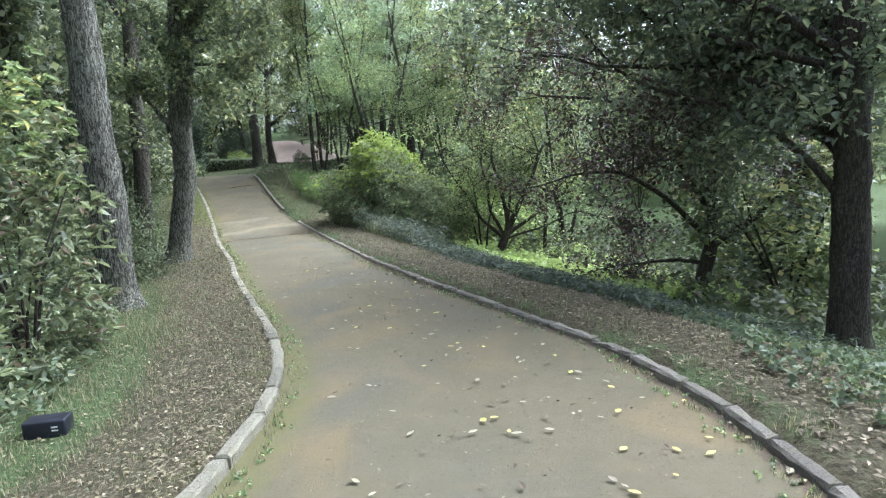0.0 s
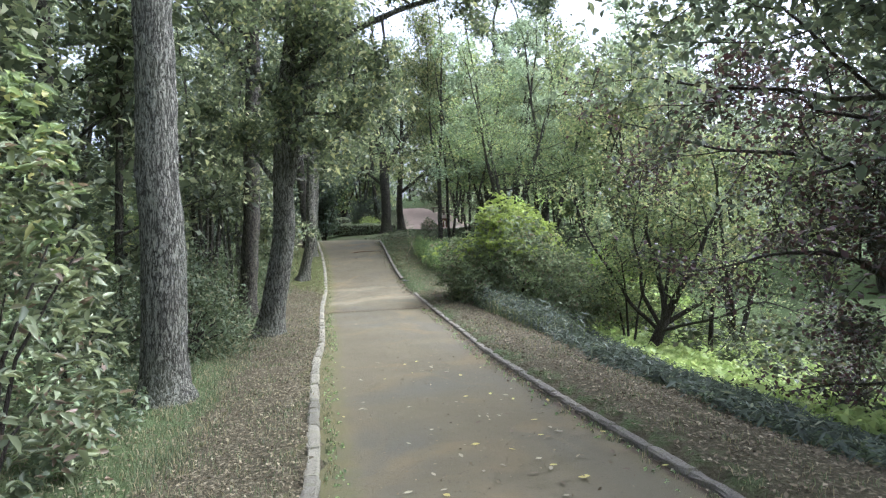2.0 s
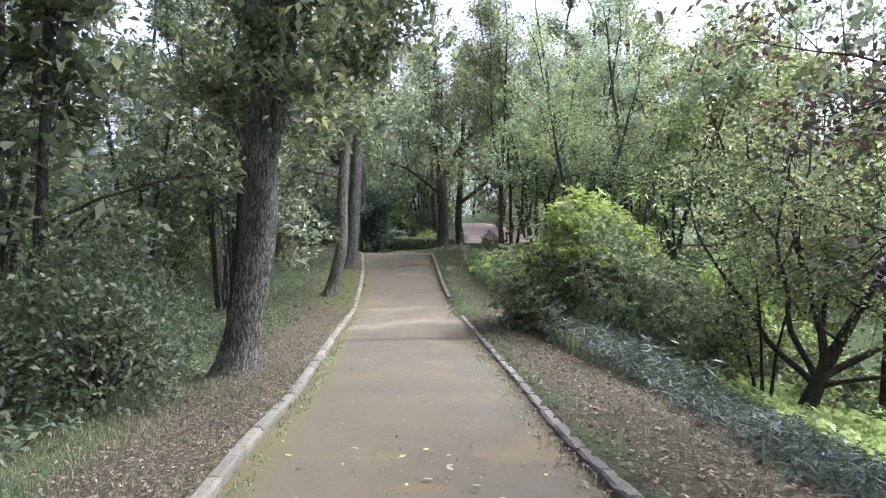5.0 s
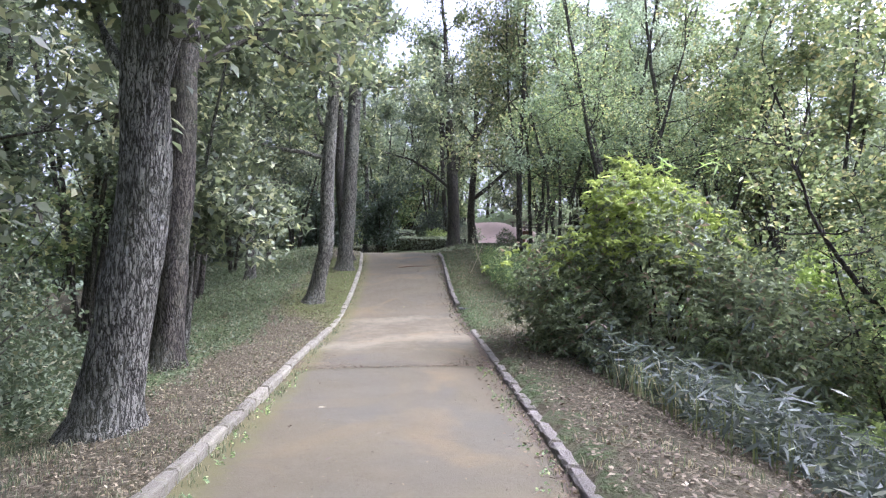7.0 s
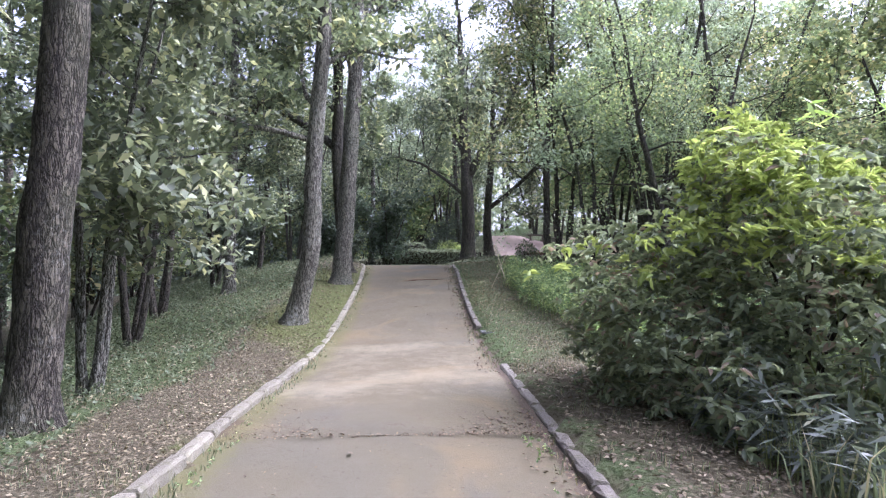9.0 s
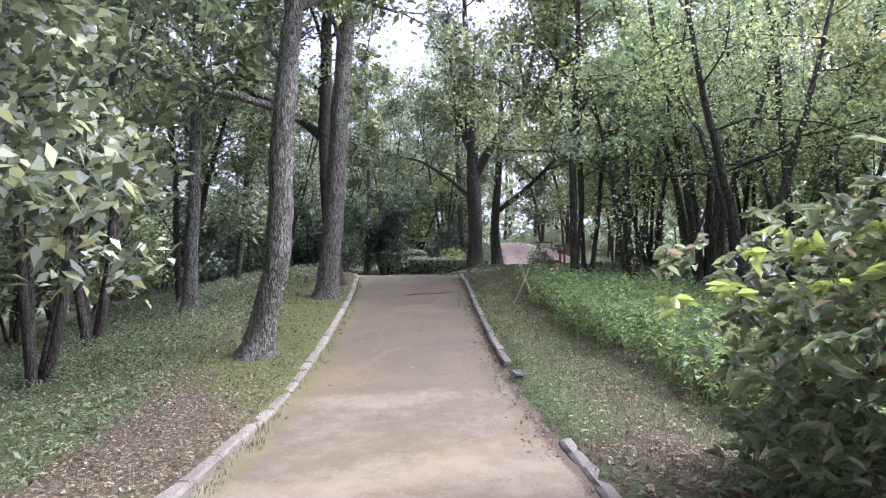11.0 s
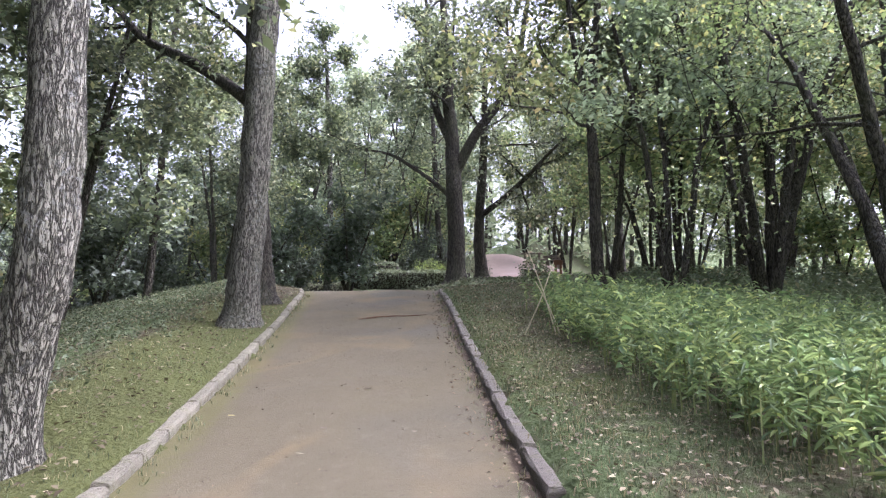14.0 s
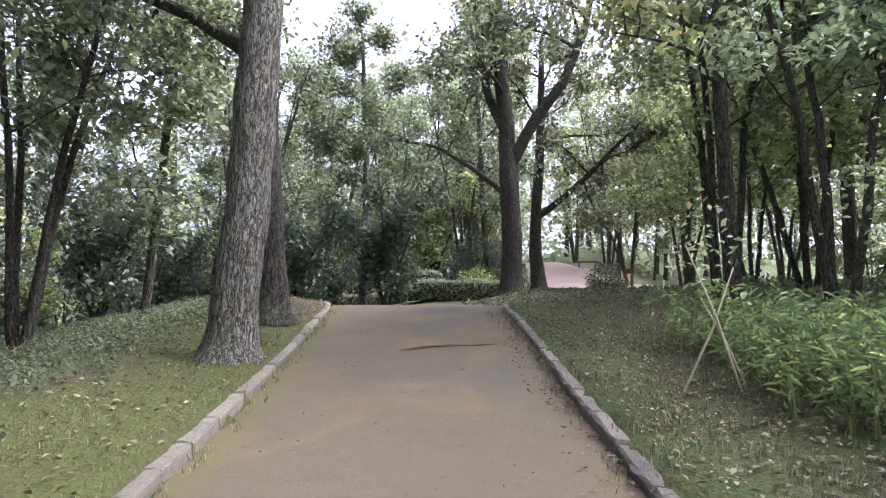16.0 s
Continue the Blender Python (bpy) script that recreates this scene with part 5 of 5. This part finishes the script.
for k in range(10):
    o = part("bar", bar_me, grate)
    o.location = (-0.2 + k * 0.044, 0, 0.01)

bx = thing("black_crate", -2.92, 4.05, float(land(-2.92, 4.05)) - 0.02, "small black plastic box under the shrub", "box", rz=12)
bb = Builder()
bb.box(0, 0, 0.07, 0.28, 0.16, 0.14, 0, 0.016)
part("body", bb.mesh("body", BLACK), bx)
bl = Builder()
bl.box(0.07, -0.08, 0.09, 0.04, 0.006, 0.01)
bl.box(0.07, -0.08, 0.065, 0.04, 0.006, 0.008)
part("marking", bl.mesh("marking", WHITE_PAINT, True), bx, "pale worn marking")

TX, TY = -9.95, 49.8
table = thing("picnic_table", TX, TY, float(land(TX, TY)) + 0.06, "weathered concrete picnic table on the paved terrace", "table", rz=8)
for nm, bxs in (("tabletop", (0, 0, 0.64, 1.15, 0.7, 0.08)), ("leg", (-0.32, 0, 0.3, 0.2, 0.5, 0.6)), ("leg", (0.32, 0, 0.3, 0.2, 0.5, 0.6))):
    tb = Builder()
    tb.box(*bxs, 0, 0.02)
    part(nm, tb.mesh(nm, CONCRETE, True), table)
for cx, cy, lab in ((-0.1, -0.75, "bench in front of the picnic table"), (-1.3, 0.7, "bench behind the picnic table")):
    bx2, by2 = TX + cx, TY + cy
    bench = thing("bench", bx2, by2, float(land(bx2, by2)) + 0.06, "low weathered concrete " + lab, "bench", "benches", rz=8)
    for nm, bxs in (("seat", (0, 0, 0.38, 1.2, 0.32, 0.07)), ("leg", (-0.4, 0, 0.17, 0.12, 0.26, 0.35)), ("leg", (0.4, 0, 0.17, 0.12, 0.26, 0.35))):
        tb = Builder()
        tb.box(*bxs, 0, 0.015)
        part(nm, tb.mesh(nm, CONCRETE, True), bench)
post = thing("marker_post", -8.1, 38.6, float(land(-8.1, 38.6)) + 0.06, "short wooden marker post with a small panel", "post")
for nm, bxs, mt in (("upright", (-0.09, 0, 0.28, 0.08, 0.08, 0.56), WOOD), ("upright", (0.09, 0, 0.28, 0.08, 0.08, 0.56), WOOD), ("panel", (0, -0.05, 0.5, 0.32, 0.025, 0.16), WOOD)):
    tb = Builder()
    tb.box(*bxs, 0, 0.01)
    part(nm, tb.mesh(nm, mt, True), post)
log = Builder()
log.tube([(-0.55, 0.1, 0.1), (-0.1, 0.0, 0.12), (0.4, -0.05, 0.1)], [0.07, 0.075, 0.065], 9, 0.08, np.random.default_rng(17))
lg = tagged(new("log", log.mesh("log", WOOD)), "short weathered log lying on the terrace", "log")
lg.matrix_basis = pose(-8.6, 38.8, float(land(-8.6, 38.8)) + 0.045)


# ---- kerbs ----
def kerb_mesh(seed, mat):
    """A rough-hewn stone with worn, chipped upper edges."""
    rng = np.random.default_rng(seed)
    bm = bmesh.new()
    bmesh.ops.create_cube(bm, size=1.0, matrix=Matrix.Diagonal((0.098, 1.0, 0.24, 1)))
    bmesh.ops.subdivide_edges(bm, edges=[e for e in bm.edges if abs(e.verts[0].co.y - e.verts[1].co.y) > 0.5], cuts=4)
    top = [e for e in bm.edges if e.verts[0].co.z > 0.1 and e.verts[1].co.z > 0.1 and (abs(e.verts[0].co.x - e.verts[1].co.x) < 0.01 or abs(e.verts[0].co.y) > 0.49)]
    bmesh.ops.bevel(bm, geom=top, offset=0.016, segments=1, affect="EDGES")
    for v in bm.verts:
        v.co.x += rng.normal(0, 0.005)
        v.co.z += rng.normal(0, 0.004) - 0.012 * (rng.random() < 0.15)
    me = bpy.data.meshes.new("kerb_stone")
    bm.to_mesh(me)
    bm.free()
    me.materials.append(mat)
    return me


KERB_PALE = [kerb_mesh(k, GRANITE) for k in range(5)]
KERB_OLD = [kerb_mesh(10 + k, GRANITE_OLD) for k in range(5)]
KR = random.Random(5)


def lay_kerb(name, fx, y0, y1, meshes, label, sink, step=(0.5, 0.72)):
    kerb = thing(name, 0, 0, 0, label, "kerb", kind="structure")
    y = y0
    while y < y1:
        ln = KR.uniform(*step)
        x0 = float(fx(y))
        y2 = y + 0.05
        while math.hypot(float(fx(y2)) - x0, y2 - y) < ln:
            y2 += 0.02
        x2 = float(fx(y2))
        za, zb = float(path_z(y)), float(path_z(y2))
        mx, my = (x0 + x2) / 2, (y + y2) / 2
        o = part("kerb_stone", KR.choice(meshes), kerb)
        drop = sink(my) + KR.uniform(-0.007, 0.007)
        o.matrix_basis = pose(mx, my, (za + zb) / 2 - 0.12 + 0.09 - drop, math.degrees(math.atan2(zb - za, ln)) + KR.uniform(-0.8, 0.8), KR.uniform(-1.5, 1.5), -math.degrees(math.atan2(x2 - x0, y2 - y)) + KR.uniform(-0.5, 0.5)) @ Matrix.Diagonal((1, math.hypot(ln, zb - za) - 0.006, 1, 1))
        y = y2


lay_kerb("kerb_left", left_x, -2.0, 29.8, KERB_PALE, "pale granite kerb stones edging the path", lambda y: 0.03 + 0.035 * float(smooth(16.5, 18, y) * (1 - smooth(19.0, 20, y))), (0.32, 0.62))
lay_kerb("kerb_right", right_x, -2.0, 17.7, KERB_OLD, "worn mossy granite kerb stones edging the path", lambda y: 0.055, (0.4, 0.7))
lay_kerb("kerb_upper_right", right_x, 20.45, 29.6, KERB_OLD, "dark worn granite kerb stones up the slope", lambda y: 0.04, (0.32, 0.6))


# ---- root breaking through the path near the crest ----
def root_spine(x0, x1, q0, seed, rad):
    rng = np.random.default_rng(seed)
    xs = np.linspace(x0, x1, 15)
    ys = (q0 + 0.06 * np.sin(xs * 5 + seed) + 0.42 * xs) / 0.9
    u = (xs - left_x(ys)) / (right_x(ys) - left_x(ys))
    zs = path_z(ys) - 0.02 + 0.03 * (1 - (2 * u - 1) ** 2) + 0.006 * np.sin(xs * 9)
    rr = rad * np.sin(np.linspace(0.15, math.pi - 0.15, 15)) * rng.uniform(0.7, 1.2, 15)
    return [tuple(p) for p in np.stack([xs, ys, zs], 1)], list(rr)


rb = Builder()
for x0, x1, q0, seed, rad in ((-9.1, -8.62, 26.56, 1, 0.010), (-8.75, -8.2, 26.64, 2, 0.008), (-9.1, -8.8, 26.47, 3, 0.007)):
    rp, rr = root_spine(x0, x1, q0, seed, rad)
    rb.tube(rp, rr, 6)
tagged(new("tree_root", rb.mesh("tree_root", WOOD)), "thin brown tree root breaking through the soil path", "root")
